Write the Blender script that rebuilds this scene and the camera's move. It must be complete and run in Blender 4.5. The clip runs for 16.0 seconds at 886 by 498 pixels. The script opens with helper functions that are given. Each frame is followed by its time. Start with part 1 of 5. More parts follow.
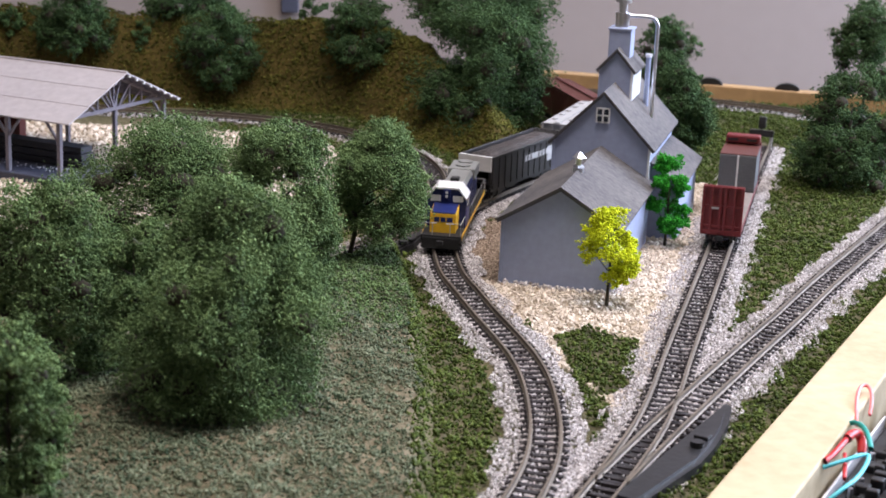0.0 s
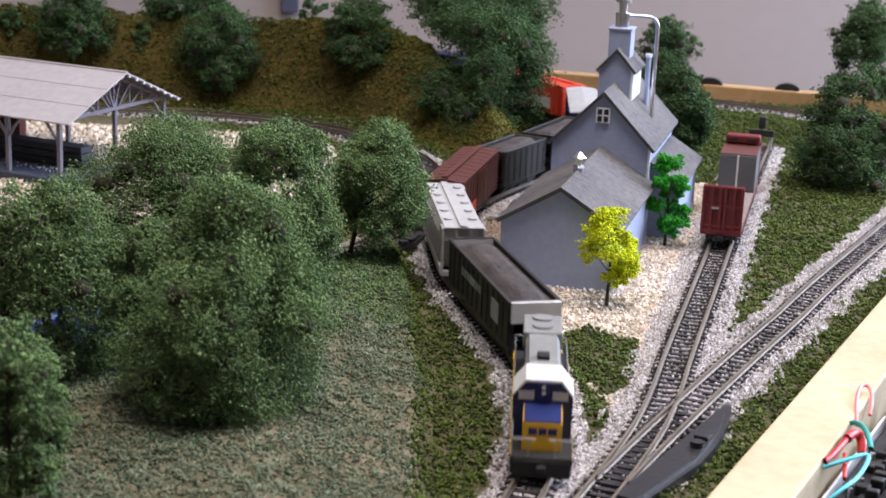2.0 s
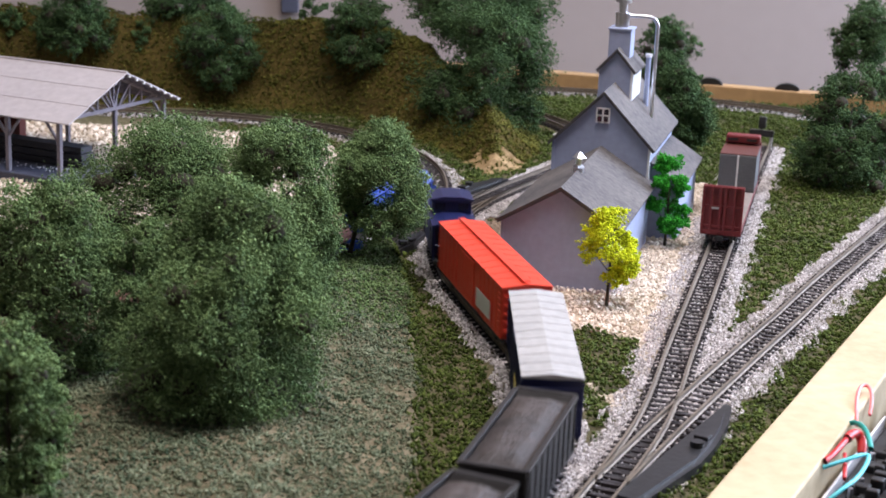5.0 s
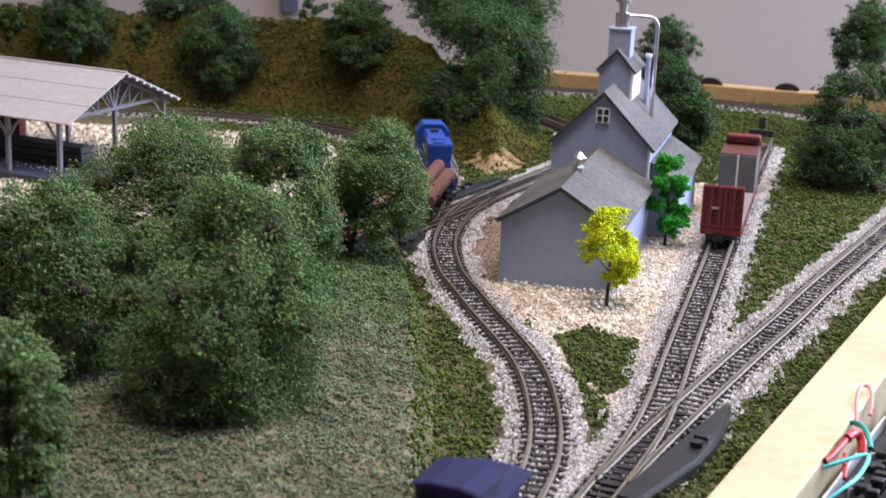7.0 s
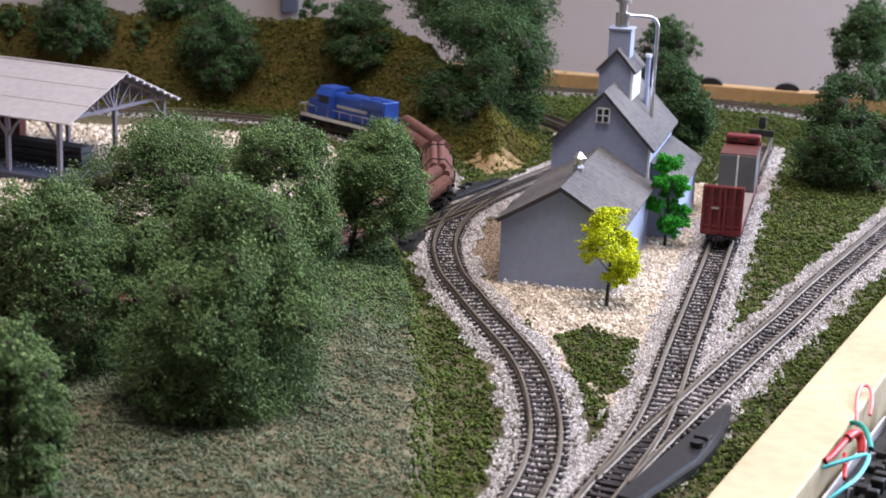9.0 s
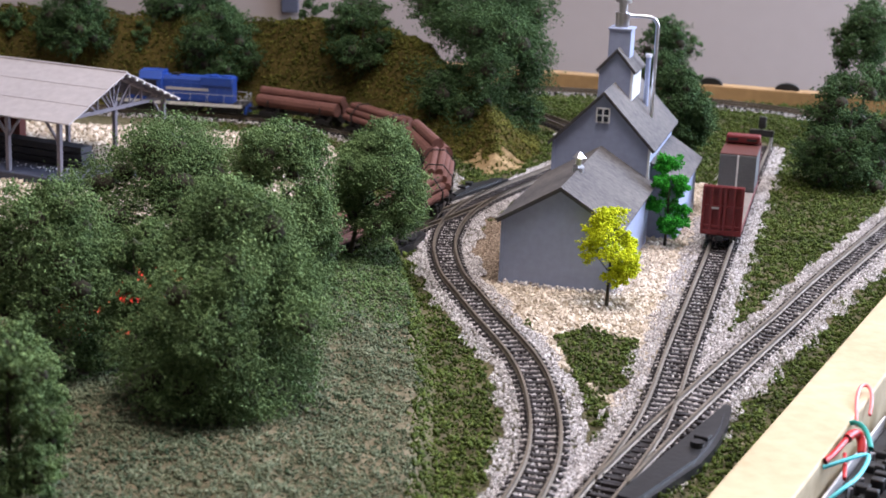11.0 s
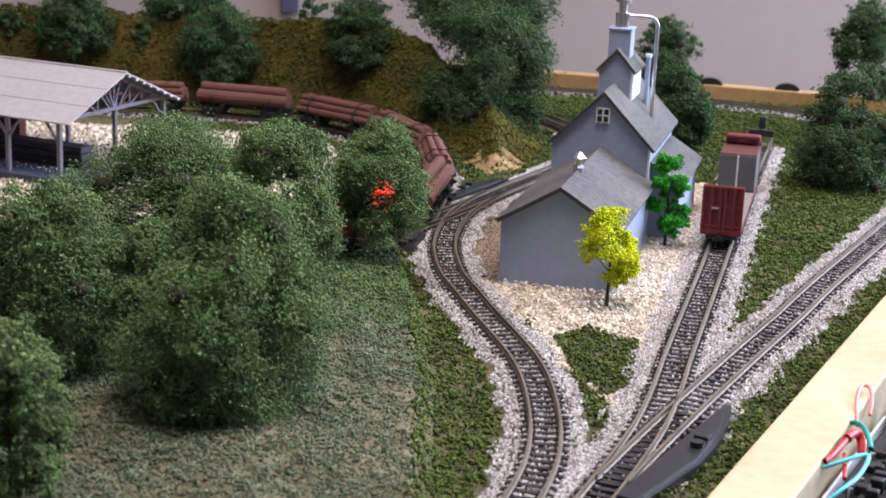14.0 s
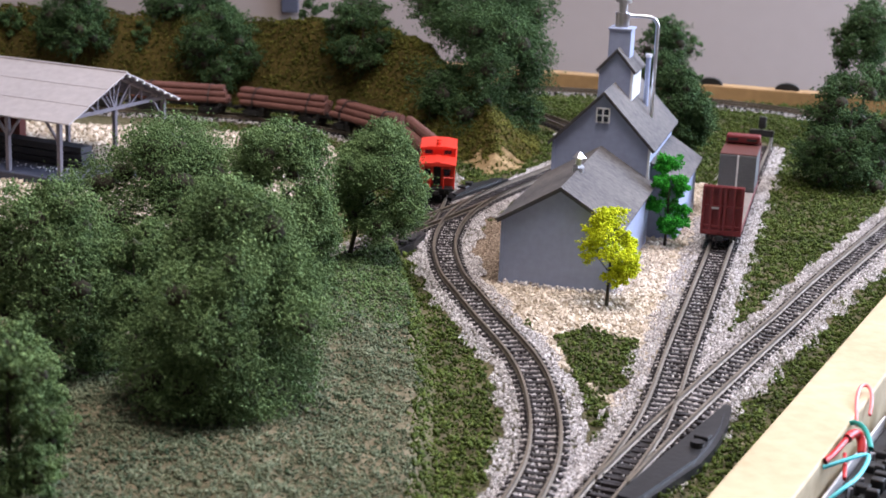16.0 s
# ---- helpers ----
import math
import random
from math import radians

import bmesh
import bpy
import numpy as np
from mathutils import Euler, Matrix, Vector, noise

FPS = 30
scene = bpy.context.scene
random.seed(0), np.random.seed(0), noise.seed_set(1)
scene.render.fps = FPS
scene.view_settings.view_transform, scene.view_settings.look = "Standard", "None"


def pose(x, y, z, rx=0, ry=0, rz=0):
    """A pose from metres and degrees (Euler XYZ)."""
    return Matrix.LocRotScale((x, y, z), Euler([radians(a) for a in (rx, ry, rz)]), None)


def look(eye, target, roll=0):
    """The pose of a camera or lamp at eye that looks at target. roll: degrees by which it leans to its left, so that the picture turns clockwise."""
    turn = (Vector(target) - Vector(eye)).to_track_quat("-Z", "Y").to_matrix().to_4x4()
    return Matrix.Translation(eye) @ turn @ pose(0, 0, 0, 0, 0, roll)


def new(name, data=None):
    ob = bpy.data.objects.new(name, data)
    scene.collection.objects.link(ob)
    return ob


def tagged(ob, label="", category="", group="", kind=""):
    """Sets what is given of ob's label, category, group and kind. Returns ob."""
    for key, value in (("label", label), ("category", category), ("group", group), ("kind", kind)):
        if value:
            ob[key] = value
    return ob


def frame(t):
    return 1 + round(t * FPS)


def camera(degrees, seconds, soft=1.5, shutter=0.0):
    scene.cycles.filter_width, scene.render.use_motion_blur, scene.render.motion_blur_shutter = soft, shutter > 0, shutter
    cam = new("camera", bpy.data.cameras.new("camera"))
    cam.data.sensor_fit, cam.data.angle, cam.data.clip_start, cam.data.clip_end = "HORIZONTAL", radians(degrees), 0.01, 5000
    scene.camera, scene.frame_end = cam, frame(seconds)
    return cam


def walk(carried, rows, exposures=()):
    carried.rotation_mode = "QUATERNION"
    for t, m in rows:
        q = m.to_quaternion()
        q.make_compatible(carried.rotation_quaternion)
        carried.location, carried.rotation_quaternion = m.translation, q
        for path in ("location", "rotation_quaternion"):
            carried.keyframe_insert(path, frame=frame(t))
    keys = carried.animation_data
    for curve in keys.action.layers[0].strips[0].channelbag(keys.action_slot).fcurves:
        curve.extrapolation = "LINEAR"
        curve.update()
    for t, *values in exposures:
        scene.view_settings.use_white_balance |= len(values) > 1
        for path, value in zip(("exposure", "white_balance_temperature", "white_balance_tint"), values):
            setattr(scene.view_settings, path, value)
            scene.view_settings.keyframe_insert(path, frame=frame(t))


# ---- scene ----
cam = camera(30.76, 16.0, soft=1.7, shutter=0.6)
cam.data.dof.use_dof, cam.data.dof.focus_distance, cam.data.dof.aperture_fstop = True, 0.66, 34.0
EYE = (0.0, 0.0, 0.1885)
AIM = (0.0, 0.96642, 0.1885 - 0.25696)
walk(cam, [(0.0, look(EYE, AIM, 2.447)), (16.0, look(EYE, AIM, 2.447))])

# ---- light ----
world = bpy.data.worlds.new("sky")
scene.world = world
world.use_nodes = True
sky = world.node_tree.nodes.new("ShaderNodeTexSky")
sky.sky_type = "NISHITA"
sky.sun_disc = False
sky.sun_elevation, sky.sun_rotation = radians(40), radians(60)
back = world.node_tree.nodes["Background"]
world.node_tree.links.new(sky.outputs[0], back.inputs[0])
back.inputs[1].default_value = 0.1
scene.view_settings.exposure = 0.0


def area_lamp(name, place, target, w, h, power, colour):
    lamp = bpy.data.lights.new(name, "AREA")
    lamp.shape, lamp.size, lamp.size_y, lamp.energy, lamp.color = "RECTANGLE", w, h, power, colour
    ob = new(name, lamp)
    ob.matrix_world = look(place, target)
    return ob


# daylight through the window in the right-hand wall, and the warm ceiling lights of the room
area_lamp("window_light", (1.36, 1.25, 0.62), (0.0, 0.85, 0.0), 1.1, 1.0, 73.0, (0.66, 0.76, 1.0))
area_lamp("ceiling_lamp", (0.2, 0.48, 1.38), (0.2, 0.48, 0.0), 0.9, 0.5, 28.5, (1.0, 0.92, 0.92))

# ---- units: everything below is written in millimetres ----
MM = 0.001


def at(x, y, z=0.0, rz=0.0, rx=0.0, ry=0.0):
    return pose(x * MM, y * MM, z * MM, rx, ry, rz)


def thing(name, m, label, category, group="", kind=""):
    ob = new(name)
    ob.empty_display_size = 0.01
    ob.matrix_world = m
    return tagged(ob, label, category, group, kind)


def part(name, bm, material, parent=None, label="", smooth=False):
    mesh = bpy.data.meshes.new(name)
    bmesh.ops.scale(bm, vec=(MM, MM, MM), verts=bm.verts)
    bmesh.ops.recalc_face_normals(bm, faces=bm.faces)
    if smooth:
        for f in bm.faces:
            f.smooth = True
    bm.to_mesh(mesh)
    bm.free()
    mesh.materials.append(material)
    ob = new(name, mesh)
    if parent:
        ob.parent = parent
    if label:
        ob["label"] = label
    return ob


def mesh_np(name, verts, faces, material, parent=None, smooth=False):
    mesh = bpy.data.meshes.new(name)
    k = faces.shape[1]
    mesh.vertices.add(len(verts))
    mesh.vertices.foreach_set("co", (np.asarray(verts, dtype=np.float32) * MM).ravel())
    mesh.loops.add(faces.size)
    mesh.loops.foreach_set("vertex_index", faces.astype(np.int32).ravel())
    mesh.polygons.add(len(faces))
    mesh.polygons.foreach_set("loop_start", np.arange(0, faces.size, k, dtype=np.int32))
    mesh.polygons.foreach_set("use_smooth", np.full(len(faces), smooth))
    mesh.update(calc_edges=True)
    mesh.materials.append(material)
    ob = new(name, mesh)
    if parent:
        ob.parent = parent
    return ob


def box(bm, x0, x1, y0, y1, z0, z1, bev=0.0):
    v = [bm.verts.new((x, y, z)) for x in (x0, x1) for y in (y0, y1) for z in (z0, z1)]
    fs = [bm.faces.new([v[i] for i in q]) for q in
          ((0, 1, 3, 2), (4, 6, 7, 5), (0, 4, 5, 1), (2, 3, 7, 6), (0, 2, 6, 4), (1, 5, 7, 3))]
    if bev:
        es = list({e for f in fs for e in f.edges})
        bmesh.ops.bevel(bm, geom=es, offset=bev, segments=2, affect="EDGES", profile=0.5)
    return bm


def prism(bm, poly, a0, a1, axis="x"):
    """A polygon drawn across an axis and drawn out along it."""
    put = {"x": lambda a, u, v: (a, u, v), "y": lambda a, u, v: (u, a, v), "z": lambda a, u, v: (u, v, a)}[axis]
    lo = [bm.verts.new(put(a0, u, v)) for u, v in poly]
    hi = [bm.verts.new(put(a1, u, v)) for u, v in poly]
    bm.faces.new(lo[::-1])
    bm.faces.new(hi)
    for i in range(len(poly)):
        j = (i + 1) % len(poly)
        bm.faces.new((lo[i], lo[j], hi[j], hi[i]))
    return bm


def rod(bm, p0, p1, r, n=8, r1=None):
    p0, p1 = Vector(p0), Vector(p1)
    d = p1 - p0
    m = Matrix.Translation((p0 + p1) / 2) @ d.to_track_quat("Z", "Y").to_matrix().to_4x4()
    bmesh.ops.create_cone(bm, cap_ends=True, segments=n, radius1=r, radius2=r if r1 is None else r1, depth=d.length, matrix=m)
    return bm


def beam(bm, p0, p1, w, h):
    """A square bar from p0 to p1."""
    p0, p1 = Vector(p0), Vector(p1)
    d = p1 - p0
    m = Matrix.Translation((p0 + p1) / 2) @ d.to_track_quat("Z", "Y").to_matrix().to_4x4() @ Matrix.Diagonal((w, h, d.length, 1))
    bmesh.ops.create_cube(bm, size=1.0, matrix=m)
    return bm


def B():
    return bmesh.new()


# ---- materials ----
def mat(name, colour, rough=0.6, metal=0.0, vary=0.15, grain=300.0, blotch=30.0, bump=0.15, tint=None, island=0.0, obj=0.0, spec=0.4):
    """A surface with fine grain and larger blotches at real size (grain and blotch in cycles a metre)."""
    m = bpy.data.materials.new(name)
    m.use_nodes = True
    nt = m.node_tree
    bsdf = nt.nodes["Principled BSDF"]
    L = nt.links.new
    co = nt.nodes.new("ShaderNodeTexCoord")
    n1, n2 = nt.nodes.new("ShaderNodeTexNoise"), nt.nodes.new("ShaderNodeTexNoise")
    n1.inputs["Scale"].default_value, n2.inputs["Scale"].default_value = grain, blotch
    n1.inputs["Detail"].default_value, n2.inputs["Detail"].default_value = 4, 3
    L(co.outputs["Object"], n1.inputs["Vector"])
    L(co.outputs["Object"], n2.inputs["Vector"])
    add = nt.nodes.new("ShaderNodeMath")
    add.operation = "ADD"
    L(n1.outputs["Fac"], add.inputs[0])
    L(n2.outputs["Fac"], add.inputs[1])
    val = add.outputs[0]
    for amount, node, out in ((island, "ShaderNodeNewGeometry", "Random Per Island"), (obj, "ShaderNodeObjectInfo", "Random")):
        if amount:
            g = nt.nodes.new(node)
            ma = nt.nodes.new("ShaderNodeMath")
            ma.operation = "MULTIPLY_ADD"
            L(g.outputs[out], ma.inputs[0])
            ma.inputs[1].default_value = amount
            L(val, ma.inputs[2])
            val = ma.outputs[0]
    extra = (island + obj) / 2
    rng = nt.nodes.new("ShaderNodeMapRange")
    rng.inputs["From Min"].default_value, rng.inputs["From Max"].default_value = 0.65 + extra * 0.4, 1.35 + extra * 1.6
    L(val, rng.inputs["Value"])
    mix = nt.nodes.new("ShaderNodeMix")
    mix.data_type = "RGBA"
    c = Vector(colour)
    t = Vector(tint) if tint else c * (1 + vary)
    lo = c * (1 - vary)
    mix.inputs["A"].default_value = (*lo, 1)
    mix.inputs["B"].default_value = (*[min(1, x) for x in t], 1)
    L(rng.outputs[0], mix.inputs["Factor"])
    L(mix.outputs["Result"], bsdf.inputs["Base Color"])
    bsdf.inputs["Roughness"].default_value, bsdf.inputs["Metallic"].default_value = rough, metal
    bsdf.inputs["Specular IOR Level"].default_value = spec
    if bump:
        bp = nt.nodes.new("ShaderNodeBump")
        bp.inputs["Strength"].default_value, bp.inputs["Distance"].default_value = bump, 0.001
        L(n1.outputs["Fac"], bp.inputs["Height"])
        L(bp.outputs[0], bsdf.inputs["Normal"])
    return m


M = {
    "turf": mat("turf", (0.085, 0.090, 0.045), 0.95, vary=0.5, grain=500, blotch=25, bump=0.8, tint=(0.19, 0.16, 0.095), spec=0.1),
    "hill": mat("hill_turf", (0.046, 0.040, 0.011), 0.95, vary=0.5, grain=400, blotch=22, bump=0.8, tint=(0.115, 0.082, 0.024), spec=0.1),
    "straw": mat("bank_straw", (0.085, 0.080, 0.042), 0.95, vary=0.4, grain=600, blotch=28, bump=0.8, tint=(0.25, 0.205, 0.135), spec=0.1),
    "cliff": mat("sandy_cliff", (0.20, 0.125, 0.055), 0.95, vary=0.4, grain=350, blotch=45, bump=0.9, tint=(0.40, 0.28, 0.15), spec=0.1),
    "dirt": mat("tan_dirt_stones", (0.24, 0.175, 0.125), 0.9, vary=0.4, grain=600, blotch=40, bump=0.3, tint=(0.44, 0.34, 0.26), island=1.3, spec=0.2),
    "sand": mat("sand", (0.46, 0.38, 0.28), 0.95, vary=0.3, grain=700, blotch=40, bump=0.8, spec=0.15),
    "ballast": mat("ballast", (0.44, 0.39, 0.37), 0.85, vary=0.45, grain=900, blotch=60, bump=0.3, tint=(0.82, 0.77, 0.76), island=1.6, spec=0.3),
    "gravel": mat("gravel", (0.52, 0.42, 0.30), 0.85, vary=0.35, grain=600, blotch=35, bump=0.3, tint=(0.80, 0.70, 0.60), island=1.5, spec=0.3),
    "moss": mat("moss_tufts", (0.036, 0.058, 0.012), 0.95, vary=0.4, grain=500, blotch=45, bump=0.3, tint=(0.115, 0.150, 0.036), island=0.9, spec=0.1),
    "bank": mat("bank_tufts", (0.050, 0.088, 0.046), 0.95, vary=0.4, grain=500, blotch=25, bump=0.3, tint=(0.205, 0.218, 0.138), island=1.3, spec=0.1),
    "bankgreen": mat("bank_green_tufts", (0.050, 0.098, 0.034), 0.95, vary=0.4, grain=500, blotch=40, bump=0.3, tint=(0.155, 0.225, 0.085), island=0.9, spec=0.1),
    "hilltuft": mat("hill_tufts", (0.040, 0.050, 0.008), 0.95, vary=0.5, grain=500, blotch=22, bump=0.3, tint=(0.130, 0.124, 0.026), island=0.9, spec=0.1),
    "leaf": mat("clump_foliage", (0.062, 0.122, 0.046), 0.9, vary=0.4, grain=400, blotch=70, bump=0.2, tint=(0.215, 0.315, 0.122), island=0.5, spec=0.15),
    "leaf_far": mat("dark_foliage", (0.022, 0.056, 0.021), 0.9, vary=0.4, grain=400, blotch=45, bump=0.2, tint=(0.092, 0.158, 0.058), island=0.5, spec=0.15),
    "leaf_lime": mat("lime_foliage", (0.52, 0.60, 0.010), 0.85, vary=0.3, grain=400, blotch=60, bump=0.3, tint=(0.80, 0.86, 0.03), island=1.2, spec=0.15),
    "leaf_green": mat("bright_foliage", (0.015, 0.20, 0.012), 0.85, vary=0.4, grain=400, blotch=60, bump=0.3, tint=(0.05, 0.38, 0.03), island=1.2, spec=0.15),
    "fibre": mat("net_fibre", (0.17, 0.21, 0.15), 0.7, vary=0.3, bump=0.0),
    "deckwood": mat("worn_deck", (0.19, 0.155, 0.13), 0.8, vary=0.25, grain=400, blotch=40, bump=0.3),
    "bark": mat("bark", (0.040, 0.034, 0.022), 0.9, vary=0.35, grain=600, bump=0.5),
    "tie": mat("tie_plastic", (0.024, 0.019, 0.020), 0.7, vary=0.35, grain=700, blotch=60, bump=0.4, obj=0.8),
    "bed": mat("track_bed", (0.055, 0.043, 0.036), 0.85, vary=0.45, grain=700, blotch=70, bump=0.6, tint=(0.13, 0.105, 0.09)),
    "rail": mat("rail_steel", (0.20, 0.165, 0.13), 0.5, 0.6, vary=0.3, grain=500, blotch=40, bump=0.15),
    "black": mat("black_plastic", (0.018, 0.018, 0.020), 0.38, vary=0.3, grain=400, blotch=25, bump=0.1),
    "grey_wall": mat("grey_siding", (0.300, 0.340, 0.480), 0.65, vary=0.10, grain=300, blotch=18, bump=0.12),
    "grey_roof": mat("weathered_roof", (0.075, 0.072, 0.082), 0.8, vary=0.3, grain=350, blotch=26, bump=0.35, tint=(0.150, 0.136, 0.130), spec=0.2),
    "trim_dark": mat("barge_board", (0.075, 0.075, 0.085), 0.65, vary=0.15, bump=0.1),
    "white_trim": mat("white_trim", (0.72, 0.72, 0.74), 0.5, vary=0.08, bump=0.05),
    "metal": mat("bare_metal", (0.62, 0.63, 0.66), 0.28, 1.0, vary=0.15, grain=300, blotch=40, bump=0.05),
    "pane": mat("dark_pane", (0.02, 0.022, 0.035), 0.12, vary=0.2, bump=0.0),
    "shed_roof": mat("shed_roof_sheet", (0.40, 0.365, 0.375), 0.6, vary=0.12, grain=250, blotch=14, bump=0.15),
    "shed_frame": mat("shed_frame", (0.15, 0.135, 0.16), 0.6, vary=0.2, bump=0.15),
    "lumber": mat("dark_lumber", (0.022, 0.024, 0.032), 0.6, vary=0.3, grain=300, blotch=20, bump=0.2),
    "slab": mat("slab_paint", (0.060, 0.065, 0.095), 0.6, vary=0.25, grain=300, blotch=20, bump=0.2),
    "brickred": mat("barn_red", (0.12, 0.030, 0.024), 0.7, vary=0.3, bump=0.2),
    "ply": mat("plywood", (0.47, 0.37, 0.225), 0.6, vary=0.12, grain=160, blotch=14, bump=0.15, tint=(0.58, 0.475, 0.31)),
    "pine": mat("pine_board", (0.36, 0.22, 0.10), 0.6, vary=0.18, grain=150, blotch=12, bump=0.15),
    "wallpaint": mat("wall_paint", (0.325, 0.272, 0.25), 0.85, vary=0.03, grain=60, blotch=3, bump=0.05),
    "ceiling": mat("ceiling_paint", (0.74, 0.72, 0.69), 0.9, vary=0.03, grain=60, blotch=3, bump=0.05),
    "carpet": mat("carpet", (0.16, 0.14, 0.12), 0.95, vary=0.2, grain=200, blotch=5, bump=0.3),
    "c_navy": mat("navy_paint", (0.012, 0.020, 0.10), 0.38, vary=0.2, blotch=50, bump=0.05),
    "c_yellow": mat("yellow_paint", (0.74, 0.42, 0.025), 0.4, vary=0.12, blotch=50, bump=0.05),
    "c_grey": mat("grey_paint", (0.20, 0.20, 0.19), 0.5, vary=0.2, blotch=50, bump=0.08),
    "c_white": mat("white_paint", (0.62, 0.60, 0.57), 0.45, vary=0.08, blotch=50, bump=0.05),
    "c_dark": mat("dark_frame", (0.014, 0.013, 0.013), 0.55, vary=0.3, blotch=50, bump=0.1),
    "c_black": mat("black_paint", (0.020, 0.018, 0.018), 0.45, vary=0.3, blotch=40, bump=0.1),
    "coal": mat("coal", (0.026, 0.021, 0.020), 0.6, vary=0.5, grain=900, blotch=60, bump=0.9, tint=(0.085, 0.066, 0.060)),
    "c_ltgrey": mat("light_grey_paint", (0.37, 0.36, 0.355), 0.55, vary=0.16, blotch=40, bump=0.06),
    "c_brown": mat("boxcar_brown", (0.095, 0.028, 0.022), 0.5, vary=0.2, blotch=40, bump=0.1),
    "c_blue": mat("boxcar_blue", (0.009, 0.013, 0.062), 0.4, vary=0.2, blotch=40, bump=0.08),
    "c_orange": mat("boxcar_orange", (0.70, 0.062, 0.032), 0.42, vary=0.1, blotch=40, bump=0.06),
    "c_loco": mat("bright_blue_paint", (0.018, 0.058, 0.28), 0.38, vary=0.15, blotch=40, bump=0.06),
    "c_red": mat("caboose_red", (0.72, 0.040, 0.022), 0.42, vary=0.12, blotch=40, bump=0.06),
    "c_maroon": mat("maroon_paint", (0.135, 0.015, 0.017), 0.5, vary=0.25, blotch=50, bump=0.12),
    "c_gold": mat("ochre_paint", (0.42, 0.33, 0.10), 0.5, vary=0.15, blotch=50, bump=0.05),
    "log": mat("log_bark", (0.125, 0.050, 0.038), 0.85, vary=0.35, grain=500, blotch=60, bump=0.5, island=0.8),
    "logend": mat("log_end", (0.30, 0.17, 0.13), 0.85, vary=0.3, grain=500, blotch=60, bump=0.3),
    "wheel": mat("wheel_steel", (0.10, 0.09, 0.085), 0.45, 0.7, vary=0.2, bump=0.05),
    "wrap": mat("load_wrap", (0.032, 0.032, 0.035), 0.9, vary=0.12, grain=300, blotch=60, bump=0.15),
    "wrap_side": mat("load_side", (0.115, 0.115, 0.118), 0.6, vary=0.12, grain=300, blotch=60, bump=0.15),
    "w_red": mat("red_wire", (0.55, 0.03, 0.03), 0.4, vary=0.1, bump=0.0),
    "w_teal": mat("teal_wire", (0.03, 0.33, 0.28), 0.4, vary=0.1, bump=0.0),
    "w_cyan": mat("cyan_wire", (0.10, 0.55, 0.62), 0.4, vary=0.1, bump=0.0),
    "w_pink": mat("pink_wire", (0.85, 0.25, 0.25), 0.4, vary=0.1, bump=0.0),
    "clearplastic": mat("milky_plastic", (0.62, 0.60, 0.60), 0.25, vary=0.1, blotch=40, bump=0.05),
}


# ---- railway lines ----
def curve_through(pts):
    """Centripetal spline through the points: places and running lengths."""
    q = np.array(pts, float)
    q = np.vstack([2 * q[0] - q[1], q, 2 * q[-1] - q[-2]])
    out = []
    for i in range(1, len(q) - 2):
        p0, p1, p2, p3 = q[i - 1:i + 3]
        t0 = 0.0
        t1 = t0 + np.linalg.norm(p1 - p0) ** 0.5
        t2 = t1 + np.linalg.norm(p2 - p1) ** 0.5
        t3 = t2 + np.linalg.norm(p3 - p2) ** 0.5
        for t in np.linspace(t1, t2, 40, endpoint=False):
            a1 = (t1 - t) / (t1 - t0) * p0 + (t - t0) / (t1 - t0) * p1
            a2 = (t2 - t) / (t2 - t1) * p1 + (t - t1) / (t2 - t1) * p2
            a3 = (t3 - t) / (t3 - t2) * p2 + (t - t2) / (t3 - t2) * p3
            b1 = (t2 - t) / (t2 - t0) * a1 + (t - t0) / (t2 - t0) * a2
            b2 = (t3 - t) / (t3 - t1) * a2 + (t - t1) / (t3 - t1) * a3
            out.append((t2 - t) / (t2 - t1) * b1 + (t - t1) / (t2 - t1) * b2)
    out.append(q[-2])
    c = np.array(out)
    s = np.r_[0, np.cumsum(np.linalg.norm(np.diff(c, axis=0), axis=1))]
    return c, s


def on_line(line, s):
    c, ss = line
    return np.array([np.interp(s, ss, c[:, 0]), np.interp(s, ss, c[:, 1])])


def resample(line, s0, s1, step):
    s0, s1 = max(s0, 0.0), min(s1, line[1][-1])
    n = max(2, int((s1 - s0) / step))
    return np.array([on_line(line, s) for s in np.linspace(s0, s1, n)])


MAIN = curve_through([(-1100, 1168), (-400, 1168), (-60, 1162), (0, 1143), (38, 1108), (62, 1072), (78, 1040), (86, 1003), (84, 965),
                      (72, 925), (54, 886), (34, 849), (18, 815), (7, 780), (2, 748), (0.6, 720), (2, 695), (5, 670), (11, 645), (18, 616),
                      (25, 590), (31, 565), (34.5, 542), (36, 515), (35.8, 490), (33, 464), (27, 438), (17, 405), (0, 362), (-30, 310),
                      (-90, 230), (-190, 130), (-330, 40), (-520, -20), (-800, -40), (-1280, -40)])
LOOP = curve_through([(-560, -300), (-330, 140), (-150, 486), (-113, 562), (-25, 735), (-10.5, 770), (-6, 800), (-4.2, 830), (-5.2, 862), (-9.5, 893),
                      (-19, 924), (-33, 951), (-55, 980), (-84, 1004), (-114, 1018), (-144, 1026), (-200, 1032), (-320, 1036),
                      (-500, 1036), (-800, 1036)])
LINK = curve_through([(-25, 735), (4, 788), (34, 849), (54, 886)])
SIDING = curve_through([(30, 395), (49, 440), (69, 494), (78, 525), (90, 575), (105, 635), (126, 719), (141, 780), (166, 880), (200, 1010)])
BRANCH = curve_through([(30, 395), (49, 440), (75, 496), (117.5, 582), (142, 630), (166, 679), (221, 785), (280, 900), (330, 1000)])
